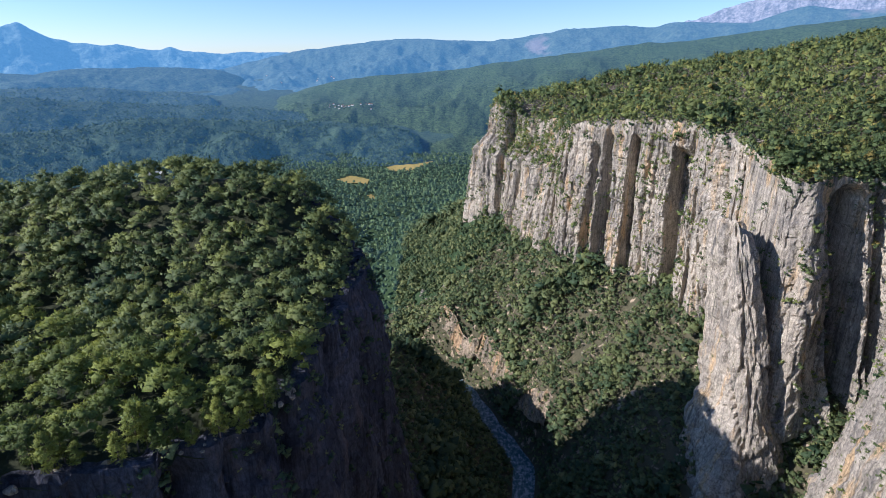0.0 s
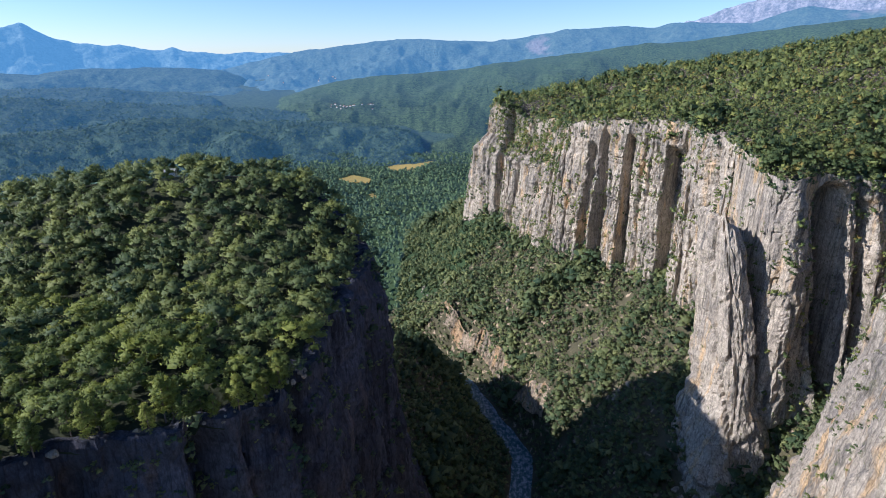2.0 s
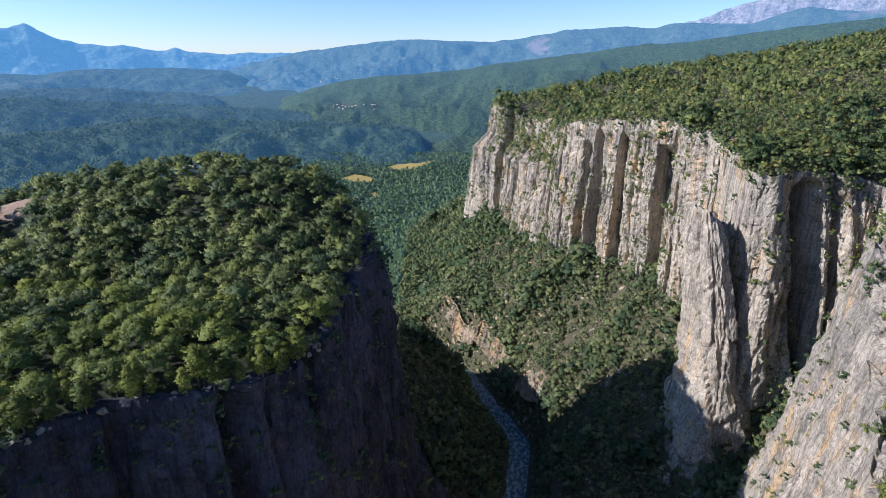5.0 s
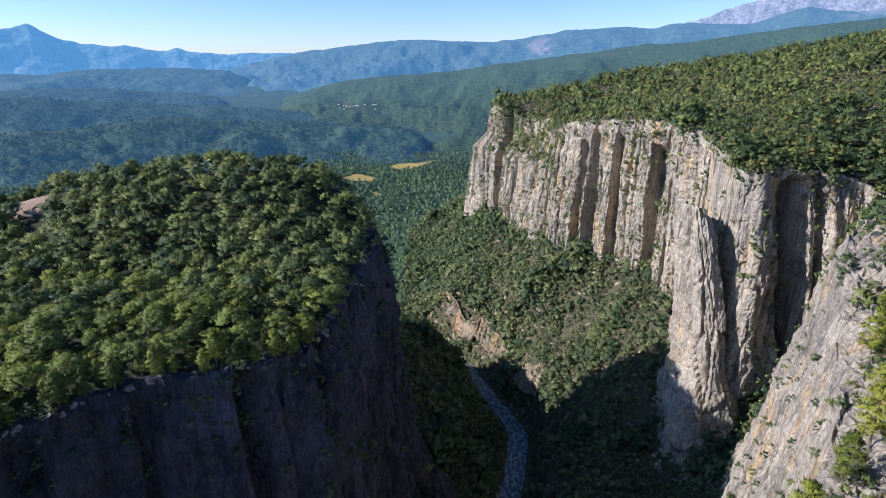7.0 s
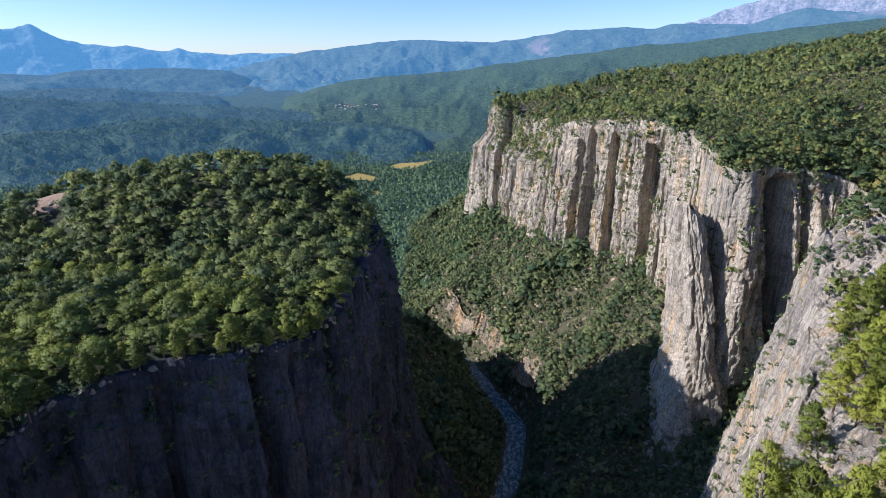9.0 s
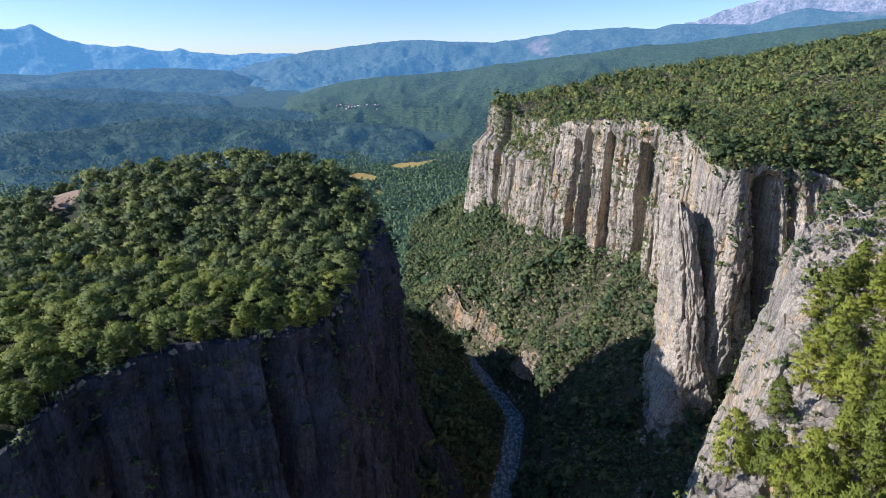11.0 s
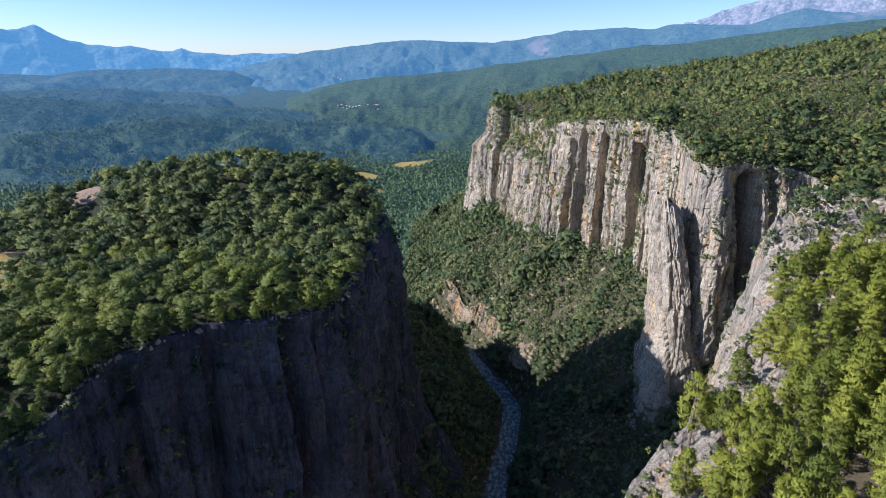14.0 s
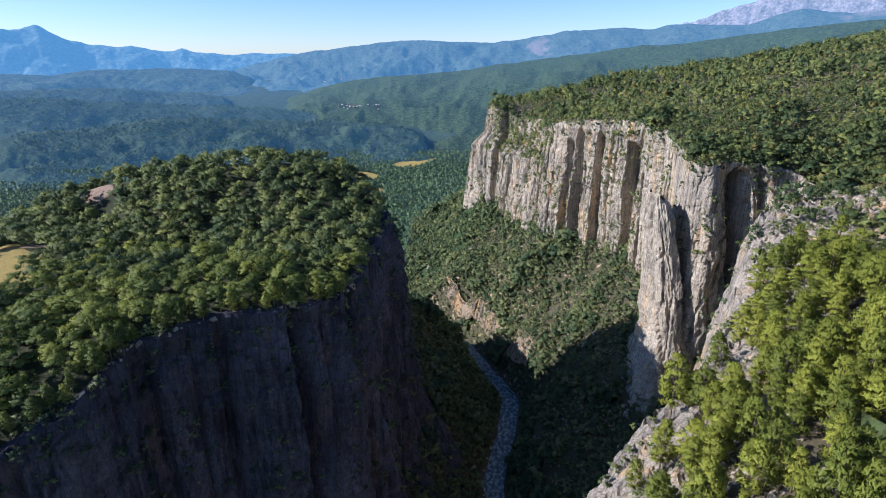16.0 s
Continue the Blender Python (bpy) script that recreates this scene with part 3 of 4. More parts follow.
# river
rp = np.array(RIVER, float)
rd = np.r_[0, np.cumsum(np.hypot(*np.diff(rp, axis=0).T))]
rs = np.arange(0, rd[-1], 4.0)
rx_, ry_ = np.interp(rs, rd, rp[:, 0]), np.interp(rs, rd, rp[:, 1])
ker_ = np.hanning(13)[1:-1] / np.hanning(13).sum()
rx_, ry_ = np.convolve(np.pad(rx_, 5, mode="edge"), ker_, "valid"), np.convolve(np.pad(ry_, 5, mode="edge"), ker_, "valid")
tx, ty = np.gradient(rx_), np.gradient(ry_)
tl = np.hypot(tx, ty)
across = np.linspace(-12, 12, 13)
span = (0.78 + 0.3 * fbm(rs / 34, 0.4, 6.2, 3))[:, None] * across + (2.4 * fbm(rs / 22, 0.9, 2.2, 2))[:, None]
wx, wy = rx_[:, None] + (ty / tl)[:, None] * span, ry_[:, None] - (tx / tl)[:, None] * span
river = mesh_object("water", np.c_[wx.ravel(), wy.ravel(), np.full(wx.size, 0.8)], grid_faces(*wx.shape), [WATER])
tagged(river, "shallow teal river with white riffles between gravel banks", "river", kind="structure")

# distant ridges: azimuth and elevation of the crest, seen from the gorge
# Colour of the distance haze, painted onto hills and their trees as emission.
HAZE = (0.140, 0.355, 0.600)


RIDGES = {}


def ridge(name, crest, dist, front, base, mat, label, rough=10.0, grain=60.0):
    az, el = np.array(crest, float).T
    a = np.linspace(az[0], az[-1], int((az[-1] - az[0]) * 6))
    top = 330 + dist * np.tan(np.radians(np.interp(a, az, el)))
    f = np.r_[-0.7, -0.4, -0.2, -0.08, np.linspace(0, 1, 36)]
    r = dist - front * f[None, :]
    ar = np.radians(a)[:, None]
    x, y = np.sin(ar) * r, np.cos(ar) * r
    fall = np.where(f < 0, 1 + 0.55 * f, (1 - np.clip(f, 0, 1)) ** 1.25)[None, :]
    z = base + (top[:, None] - base) * fall
    amp = rough * (0.25 + 4 * np.clip(f, 0, 1) * (1 - np.clip(f, 0, 1)))[None, :]
    z = z + fbm(x / grain / 4, y / grain / 4, dist / 777, 5, 0.6) * amp
    ob = mesh_object(name, np.c_[x.ravel(), y.ravel(), z.ravel()], grid_faces(*x.shape)[:, ::-1], [mat])
    RIDGES[name] = np.stack([x, y, z], -1)
    return tagged(ob, label, "mountain ridge", kind="structure")


def haze_material(name, dark, light, k, scale, bare=None, near_far=None):
    return far_material(name, dark, light, (*HAZE, k), scale, bare, near_far)


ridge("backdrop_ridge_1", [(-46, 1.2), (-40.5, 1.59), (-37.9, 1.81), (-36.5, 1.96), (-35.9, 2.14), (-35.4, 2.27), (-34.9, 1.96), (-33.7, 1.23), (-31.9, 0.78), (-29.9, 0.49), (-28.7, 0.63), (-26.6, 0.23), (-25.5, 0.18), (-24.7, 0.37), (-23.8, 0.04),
      (-21.1, -0.05), (-15.2, -0.1), (-10, -0.16)], 4850, 500, 150, haze_material("blue_ridge", (0.03, 0.05, 0.04), (0.12, 0.14, 0.11), 0.58, 0.012), "pale blue mountain range on the horizon", 40, 40.0)
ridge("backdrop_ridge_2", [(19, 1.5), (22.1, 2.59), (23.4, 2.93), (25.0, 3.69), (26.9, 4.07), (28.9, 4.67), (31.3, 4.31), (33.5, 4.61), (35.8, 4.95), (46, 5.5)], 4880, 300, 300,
      haze_material("bare_mountain", (0.13, 0.115, 0.11), (0.34, 0.29, 0.28), 0.36, 0.018), "bare rocky mountain high above the woods", 45, 25)
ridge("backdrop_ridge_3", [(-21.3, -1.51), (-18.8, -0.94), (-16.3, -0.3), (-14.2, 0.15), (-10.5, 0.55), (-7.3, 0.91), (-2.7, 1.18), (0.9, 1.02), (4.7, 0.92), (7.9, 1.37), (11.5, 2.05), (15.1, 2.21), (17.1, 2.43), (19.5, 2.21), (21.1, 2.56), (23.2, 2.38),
      (27.2, 2.39), (29.5, 3.29), (31.1, 3.57), (33.1, 3.09), (36.2, 3.13), (46, 3.3)], 4500, 1100, 60, haze_material("hazy_woods", (0.03, 0.045, 0.03), (0.085, 0.10, 0.06), 0.40, 0.02, (0.25, 0.18, 0.15)), "long wooded mountain ridge in blue haze", 55)
ridge("backdrop_ridge_4", [(-46, -1.56), (-37.2, -1.46), (-35, -1.63), (-33.1, -1.31), (-27.3, -1.25), (-21.3, -1.41), (-19.2, -2.13), (-18, -3.2)], 4000, 700, 60, haze_material("mesa_haze", (0.006, 0.014, 0.010), (0.09, 0.11, 0.05), 0.31, 0.05), "flat-topped wooded mesa in haze", 24)
ridge("backdrop_ridge_5", [(-46, -2.68), (-37.5, -2.81), (-35.3, -2.8), (-31.8, -2.78), (-24, -3.48), (-22.1, -3.88), (-20.5, -5.0)], 3200, 520, 20, haze_material("mesa_woods", (0.006, 0.014, 0.008), (0.09, 0.11, 0.045), 0.235, 0.08), "low wooded mesa across the valley", 20)
ridge("backdrop_ridge_8", [(-46, -3.1), (-37.6, -3.32), (-32.8, -3.89), (-28, -4.2), (-24.1, -4.61), (-19.8, -4.86), (-14.6, -5.42), (-10.35, -5.94), (-7.6, -6.42), (-4.8, -7.2)], 2550, 480, 10, haze_material("bluff_woods", (0.006, 0.014, 0.008), (0.09, 0.12, 0.045), 0.175, 0.10), "long wooded bluff across the valley", 22)
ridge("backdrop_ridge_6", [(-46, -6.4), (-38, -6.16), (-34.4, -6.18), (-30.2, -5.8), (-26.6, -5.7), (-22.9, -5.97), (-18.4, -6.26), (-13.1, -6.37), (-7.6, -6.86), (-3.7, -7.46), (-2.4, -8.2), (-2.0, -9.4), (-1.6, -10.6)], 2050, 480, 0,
      haze_material("near_mesa_woods", (0.01, 0.022, 0.010), (0.085, 0.12, 0.045), 0.125, 0.12), "rolling wooded hills beyond the fields", 22, 40)
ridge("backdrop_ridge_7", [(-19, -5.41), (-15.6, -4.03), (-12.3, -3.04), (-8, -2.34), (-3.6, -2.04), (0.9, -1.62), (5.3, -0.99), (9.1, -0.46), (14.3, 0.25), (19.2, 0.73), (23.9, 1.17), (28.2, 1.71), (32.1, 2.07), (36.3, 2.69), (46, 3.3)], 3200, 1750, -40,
      haze_material("side_hill_woods", (0.004, 0.012, 0.005), (0.10, 0.14, 0.046), 0.15, 0.085, None, (1400, 3200)), "broad wooded hillside behind the tableland", 30)

# ---- trees ----
rng = np.random.RandomState(11)
OCT_V = np.array([(1, 0, 0), (-1, 0, 0), (0, 1, 0), (0, -1, 0), (0, 0, 1), (0, 0, -1)], float)
TET_V = np.array([(1, 1, 1), (1, -1, -1), (-1, 1, -1), (-1, -1, 1)], float) * 0.74
TET_F = np.array([(0, 1, 2), (0, 3, 1), (0, 2, 3), (1, 3, 2)])
OCT_F = np.array([(0, 2, 4), (2, 1, 4), (1, 3, 4), (3, 0, 4), (2, 0, 5), (1, 2, 5), (3, 1, 5), (0, 3, 5)])


def crown_arrays(r, height, width, lobes, tufts, size, base=0.3, flat=0.6, spreadout=1.0, heart_size=1.0, slim=1.0, dome=True):
    """Leaf clumps: an uneven core in each clump and small tufts of foliage round it."""
    V, F, N, count = [], [], [], 0
    heart = np.array([0, 0, height * (base + 0.2)])
    lean = r.normal(size=2) * width * 0.06
    for k in range(lobes):
        a = k * 2.4 + r.rand() * (1.3 if not dome else 0.5)
        if dome:
            # clumps side by side over a dome, a few lower and set in
            up = 1 - 1.2 * (k + 0.5) / lobes
            reach = width * 0.36 * math.sqrt(max(0.0, 1 - up * up)) * (0.8 + 0.3 * r.rand()) * spreadout
            h = base + (0.95 - base) * (0.42 + 0.5 * up) + 0.05 * r.normal()
            rad_ = width * (0.15 + 0.09 * r.rand()) * (9.0 / (lobes + 1)) ** 0.4
        else:
            h = base + (0.96 - base) * (k + 0.5) / lobes
            full = max(0.12, 1 - (abs(h - (base + 0.25)) / (1.02 - base - 0.25 if h > base + 0.25 else 0.5)) ** 1.6)
            reach = width * 0.40 * full * (0.25 + 0.75 * r.rand() ** 0.6) * spreadout
            rad_ = width * (0.17 + 0.10 * r.rand()) * (9.0 / (lobes + 3)) ** 0.35 * (1.2 if h < 0.75 else 0.9)
        c = np.array([math.cos(a) * reach + lean[0] * h, math.sin(a) * reach + lean[1] * h, height * h + r.normal() * height * 0.02])
        sc = np.array([rad_ * (0.8 + 0.5 * r.rand()), rad_ * (0.8 + 0.5 * r.rand()), rad_ * flat])
        cv, cf = (OCT_V, OCT_F) if lobes > 6 else (TET_V, TET_F)
        V.append(cv @ np.linalg.qr(r.normal(size=(3, 3)))[0] * sc * heart_size * (0.68 + 0.25 * r.rand(len(cv), 1)) + c)
        F.append(cf + count)
        count += len(cv)
        N.append(0.6 * (V[-1] - c) / rad_ + 1.9 * (V[-1] - heart) / width)
        d = r.normal(size=(tufts, 3))
        d /= np.linalg.norm(d, axis=1)[:, None]
        d[:, 2] = np.where(d[:, 2] < -0.25, -d[:, 2], d[:, 2])
        p = c + d * sc * (0.6 + 0.6 * r.rand(tufts, 1))
        t1 = np.cross(d, r.normal(size=(tufts, 3)))
        t1 /= np.linalg.norm(t1, axis=1)[:, None] + 1e-6
        t2 = np.cross(d, t1) * 0.8 + d * 0.7 * r.rand(tufts, 1) + np.array([0, 0, 0.25])
        s1 = size * (0.55 + 0.9 * r.rand(tufts, 1))
        V.append(np.stack([p - t1 * s1 * slim, p + t1 * s1 * slim, p + t2 * s1 * 2.0], 1).reshape(-1, 3))
        F.append(np.arange(tufts * 3).reshape(-1, 3) + count)
        N.append(0.6 * (V[-1] - c) / rad_ + 1.9 * (V[-1] - heart) / width + np.repeat(r.normal(size=(tufts, 3)), 3, axis=0) * 0.14)
        count += tufts * 3
    N = np.concatenate(N) * (1, 1, 1.1)
    return np.concatenate(V), np.concatenate(F), N / (np.linalg.norm(N, axis=1)[:, None] + 1e-6)


def spread(variants, places, name, mat, label, category):
    """Many plants too many to count, joined in one mesh. places: x, y, z, scale, turn."""
    V, F, N, T, count = [], [], [], [], 0
    biggest = places[:, 3].max()
    pick = rng.randint(0, len(variants), len(places))
    for k, (v, f, n) in enumerate(variants):
        q = places[pick == k]
        if not len(q):
            continue
        c, s = np.cos(q[:, 4])[:, None], np.sin(q[:, 4])[:, None]
        sc = q[:, 3:4]
        x = (v[None, :, 0] * c - v[None, :, 1] * s) * sc + q[:, 0:1]
        y = (v[None, :, 0] * s + v[None, :, 1] * c) * sc + q[:, 1:2]
        z = v[None, :, 2] * sc + q[:, 2:3]
        V.append(np.stack([x, y, z], -1).reshape(-1, 3))
        N.append(np.stack([n[None, :, 0] * c - n[None, :, 1] * s, n[None, :, 0] * s + n[None, :, 1] * c, n[None, :, 2] + 0 * c], -1).reshape(-1, 3))
        T.append(np.repeat(0.8 * rng.rand(len(q)) + 0.35 * (1 - q[:, 3] / biggest), len(v)))
        F.append((f[None] + (np.arange(len(q)) * len(v))[:, None, None]).reshape(-1, 3) + count)
        count += len(q) * len(v)
    ob = mesh_object(name, np.concatenate(V), np.concatenate(F), [mat], True, None, np.concatenate(N), np.concatenate(T))
    return tagged(ob, label, category, kind="stuff")


def scatter(box, step, jitter=0.45):
    xs, ys = np.arange(box[0], box[1], step), np.arange(box[2], box[3], step)
    x, y = np.meshgrid(xs, ys)
    x, y = x.ravel(), y.ravel()
    return x + (rng.rand(len(x)) - 0.5) * 2 * jitter * step, y + (rng.rand(len(x)) - 0.5) * 2 * jitter * step


def places_of(x, y, z, lo, hi, power=1.0):
    n = len(x)
    return np.c_[x, y, z, lo + (hi - lo) * rng.rand(n) ** power, rng.rand(n) * 6.28]


def scale_by(factor):
    one = np.ones(len(factor))
    return np.c_[one, one, one, factor, one]


PINES = [crown_arrays(np.random.RandomState(20 + k), 8.8 + 0.5 * k, 9.0, 11, 44, 0.31, 0.22, 0.66, 1.0, 0.95, 0.6) for k in range(6)]
FAR_PINES = [crown_arrays(np.random.RandomState(40 + k), 8.2 + 0.4 * k, 8.0, 8, 22, 0.39, 0.2, 0.68, 1.0, 1.0, 0.65) for k in range(6)]
TABLE_PINES = [crown_arrays(np.random.RandomState(45 + k), 7.6 + 0.4 * k, 7.6, 5, 13, 0.46, 0.16, 0.72, 0.95, 1.0, 0.7) for k in range(6)]
SMALL = [crown_arrays(np.random.RandomState(50 + k), 6.0 + 0.4 * k, 6.0, 3, 12, 0.46, 0.10, 0.85, 0.9, 1.0, 0.7) for k in range(6)]
MIDDLE = [crown_arrays(np.random.RandomState(55 + k), 6.0 + 0.4 * k, 6.5, 3, 7, 0.58, 0.12, 0.8, 0.9, 1.0, 0.7) for k in range(6)]
FINE = [crown_arrays(np.random.RandomState(65 + k), 5.0 + 0.4 * k, 6.0, 5, 18, 0.30, 0.05, 0.8, 0.9, 0.95, 0.65) for k in range(5)]
DOT = [crown_arrays(np.random.RandomState(70 + k), 6.5, 6.0, 1, 7, 1.0, 0.25, 1.0, 1.0, 1.25) for k in range(5)]
TINY = [crown_arrays(np.random.RandomState(60 + k), 6.5 + 0.5 * k, 5.8, 2, 6, 0.66, 0.12, 0.95, 0.8, 1.1, 0.75) for k in range(5)]
CLEAR = [(-258, 285, 12), (-249, 275, 11), (-243, 266, 10), (-237, 257, 9), (-231, 249, 8), (-226, 241, 6), (-250, 180, 20), (-240, 160, 18), (-275, 160, 20), (-226, 142, 13), (-298, 268, 7), (-288, 257, 6), (-156, 298, 7), (-152, 289, 6), (-120, 303, 5)]


def near_slope(x, y):
    return (x < 168) & (y < 125) & (x > 30)


def near_rim(x, y, d):
    return (d < 9) & (x > -150) & (y < 150)


def clear_of(x, y):
    ok = np.ones(len(x), bool)
    for cx, cy, r in CLEAR:
        ok &= np.hypot(x - cx, y - cy) > r
    return ok


x, y = scatter((-415, -30, -60, 345), 7.0)
hit, d = inside(LEFT_POLY, x, y)
keep = hit & (d > 2.0) & clear_of(x, y) & (x > -330 - 0.2 * y) & (rng.rand(len(x)) > 0.06) & ~near_rim(x, y, d)
x, y = x[keep], y[keep]
near = y < 165 + 30 * fbm(x / 40, y / 40, 3.1, 3) + 50 * (rng.rand(len(x)) - 0.5)
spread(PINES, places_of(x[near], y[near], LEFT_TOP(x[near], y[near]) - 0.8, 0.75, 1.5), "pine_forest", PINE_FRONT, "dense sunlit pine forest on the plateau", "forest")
spread(FAR_PINES, places_of(x[~near], y[~near], LEFT_TOP(x[~near], y[~near]) - 0.8, 0.85, 1.6), "pine_forest", PINE, "dense pine forest on the far part of the plateau", "forest")

x, y = scatter((-10, 900, -150, 1100), 6.2)
hit, d = inside(RIGHT_POLY, x, y)
keep = hit & ((d > np.where((y < 262) & (x < 290), np.where(y > 115, 46, 32) + 12 * fbm(x / 12, y / 12, 7.1, 2), 0.3)) | (d > 5) & (rng.rand(len(x)) < 0.10)) & (x < 0.62 * (y + 130) + 130) & (fbm(x / 22, y / 22, 2.2, 3) > -1.1) & ~near_slope(x, y)
x, y = x[keep], y[keep]
near = (y < 420)
grove = 0.7 + 0.85 * smooth(-0.3, 0.8, fbm(x / 30, y / 30, 15.2, 3))
spread(TABLE_PINES, places_of(x[near], y[near], RIGHT_TOP(x[near], y[near]) - 0.8, 0.45, 1.4, 1.8) * scale_by(grove[near]), "tableland_forest", PINE_WARM, "mixed pine and scrub woodland on the tableland", "forest")
spread(MIDDLE, places_of(x[~near], y[~near], RIGHT_TOP(x[~near], y[~near]) - 0.8, 0.45, 1.7, 2.0) * scale_by(grove[~near]), "tableland_forest", PINE_WARM, "distant scrub and woodland on the tableland", "forest")

x, y = scatter((176, 430, 262, 470), 4.6)
hit, d = inside(RIGHT_POLY, x, y)
x, y = x[hit & (d > 1.0)], y[hit & (d > 1.0)]
spread(MIDDLE, places_of(x, y, RIGHT_TOP(x, y) - 0.5, 0.3, 0.95, 1.6), "undergrowth", PINE_WARM, "low scrub under the trees at the tableland's edge", "bushes")

x, y = scatter((150, 330, 118, 330), 6.4)
hit, d = inside(RIGHT_POLY, x, y)
keep = hit & ((d > np.where((y < 262) & (x < 290), 46 + 12 * fbm(x / 12, y / 12, 7.1, 2), 2.0)) | (d > 5) & (rng.rand(len(x)) < 0.10))
x, y = x[keep], y[keep]
near = (y < 215) & (x < 250)
spread(PINES, places_of(x[near], y[near], RIGHT_TOP(x[near], y[near]) - 0.6, 0.5, 1.2), "pine_forest", PINE_WARM, "sunlit pines above the gully", "forest")
spread(FAR_PINES, places_of(x[~near], y[~near], RIGHT_TOP(x[~near], y[~near]) - 0.6, 0.6, 1.45), "pine_forest", PINE_WARM, "dark pines round the head of the gully", "forest")
x, y = scatter((60, 330, -150, 120), 7.0)
hit, d = inside(RIGHT_POLY, x, y)
keep = hit & (d > 17) & (x > 0.84 * (y + 117) + 14)
x, y = x[keep], y[keep]
spread(TINY, places_of(x, y, RIGHT_TOP(x, y) - 0.6, 1.2, 2.0), "pine_forest", PINE_WARM, "pine forest that runs on along the near ridge", "forest")
x, y = scatter((40, 280, -70, 262), 3.6)
hit, d = inside(RIGHT_POLY, x, y)
keep = hit & (d > 1.5) & (d < 34) & (fbm(x / 9, y / 9, 8.8, 3) > -0.08)
x, y = x[keep], y[keep]
spread(FINE, places_of(x, y, RIGHT_TOP(x, y) - 0.3, 0.2, 0.9, 1.6), "undergrowth", PINE_WARM, "low green bushes between pale rocks under the pines", "bushes")

x, y = scatter((-60, 260, 120, 900), 3.1)
hr, dr = inside(RIGHT_POLY, x, y)
hl, dl = inside(LEFT_POLY, x, y)
keep = ~hr & ~hl & (np.hypot(x - 171, (y - 282) * 0.8) > 21) & (river_distance(x, y) > 12) & (fbm(x / 16, y / 16, 6.6, 3) > -0.58)
x, y = x[keep], y[keep]
z = ground_height(x, y) - 0.6
near = (y < 440) & (x > 40)
grove = 0.75 + 0.75 * smooth(-0.1, 0.7, fbm(x / 34, y / 34, 12.6, 3))
spread(SMALL, places_of(x[near], y[near], z[near], 0.55, 1.7, 1.8) * scale_by(grove[near]), "slope_scrub", SCRUB, "dark green bushes on the stony valley slope", "bushes")
spread(TINY, places_of(x[~near], y[~near], z[~near], 0.6, 1.9, 1.8) * scale_by(grove[~near]), "slope_scrub", SCRUB, "woodland on the slope below the far cliff", "bushes")

x, y = scatter((-30, 100, 370, 580), 2.6)
hr, dr = inside(RIGHT_POLY, x, y)
rd_ = river_distance(x, y)
keep = ~hr & (rd_ > 8.5) & (rd_ < 42) & (x > 60 - (y - 378) * 0.62 - 4) & (fbm(x / 9, y / 9, 5.5, 3) > -0.25)
x, y = x[keep], y[keep]
spread(TINY, places_of(x, y, ground_height(x, y) - 0.4, 0.3, 0.8), "riverside_scrub", SCRUB, "bushes on the steep bank above the river", "bushes")

FIELDS = [((-166, 1593), (-139, 1622), (-81, 1612), (-31, 1672), (-24, 1636), (-62, 1560), (-100, 1518), (-152, 1544)), ((-282, 1427), (-249, 1480), (-188, 1437), (-190, 1385), (-247, 1388)), ((-184, 1288), (-170, 1303), (-150, 1257), (-160, 1232))]
x, y = scatter((-1500, 700, 330, 1850), 9.6)
hr, dr = inside(RIGHT_POLY, x, y)
hl, dl = inside(LEFT_POLY, x, y)
keep = ~hr & ~hl & (np.hypot(x, y) < 1800) & (np.abs(x) < 0.88 * (y + 180)) & ~((x > -60) & (x < 260) & (y < 900)) & (river_distance(x, y) > 14) & ((np.degrees(np.arctan2(x, y)) > -18) | (np.hypot(x, y) > 1500) | (np.degrees(np.arctan2(x, y)) < -33))
for poly in FIELDS:
    keep &= ~inside(list(poly), x, y)[0]
x, y = x[keep], y[keep]
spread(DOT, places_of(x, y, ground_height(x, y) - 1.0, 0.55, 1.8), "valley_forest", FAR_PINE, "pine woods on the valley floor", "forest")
for poly in FIELDS:
    xs, ys = np.meshgrid(np.arange(-300, 0, 6.0), np.arange(1200, 1700, 6.0), indexing="ij")
    f = grid_faces(*xs.shape)
    hit = inside(list(poly), xs, ys)[0].ravel()
    used = f[hit[f].all(1)]
    ids, inv = np.unique(used, return_inverse=True)
    ob = mesh_object("field", np.c_[xs.ravel(), ys.ravel(), (ground_height(xs, ys) + 1.2).ravel()][ids], inv.reshape(-1, 4), [MEADOW])
    tagged(ob, "dry yellow field among the valley woods", "field", kind="structure")


def cling(name, grid, push, seed, step_u, step_v, low, variants, mat, label, lo, hi, test=None):
    """Bushes that hold on in the cracks and on the ledges of a rock face."""
    r = np.random.RandomState(seed)
    g, p = grid[::step_u, ::step_v].reshape(-1, 3), push[::step_u, ::step_v].ravel()
    g = g + r.normal(size=g.shape) * (1.0, 1.0, 1.0)
    q = push - np.roll(push, 3, axis=1)
    q = q[::step_u, ::step_v].ravel()
    clump = fbm(g[:, 0] / 17, g[:, 1] / 17, g[:, 2] / 13, 3)
    pick = (q > np.percentile(q, 100 - low)) & (r.rand(len(p)) < 0.75) & (clump > -0.35) | (clump > 0.75) & (r.rand(len(p)) < 0.4)
    if test:
        pick = pick | (test(g[:, 0], g[:, 1], g[:, 2]) & (r.rand(len(p)) < 0.7))
    q = g[pick]
    n = len(q)
    return spread(variants, np.c_[q[:, 0], q[:, 1], q[:, 2] - 0.8, lo + (hi - lo) * r.rand(n) ** 1.5, r.rand(n) * 6.28], name, mat, label, "bushes")


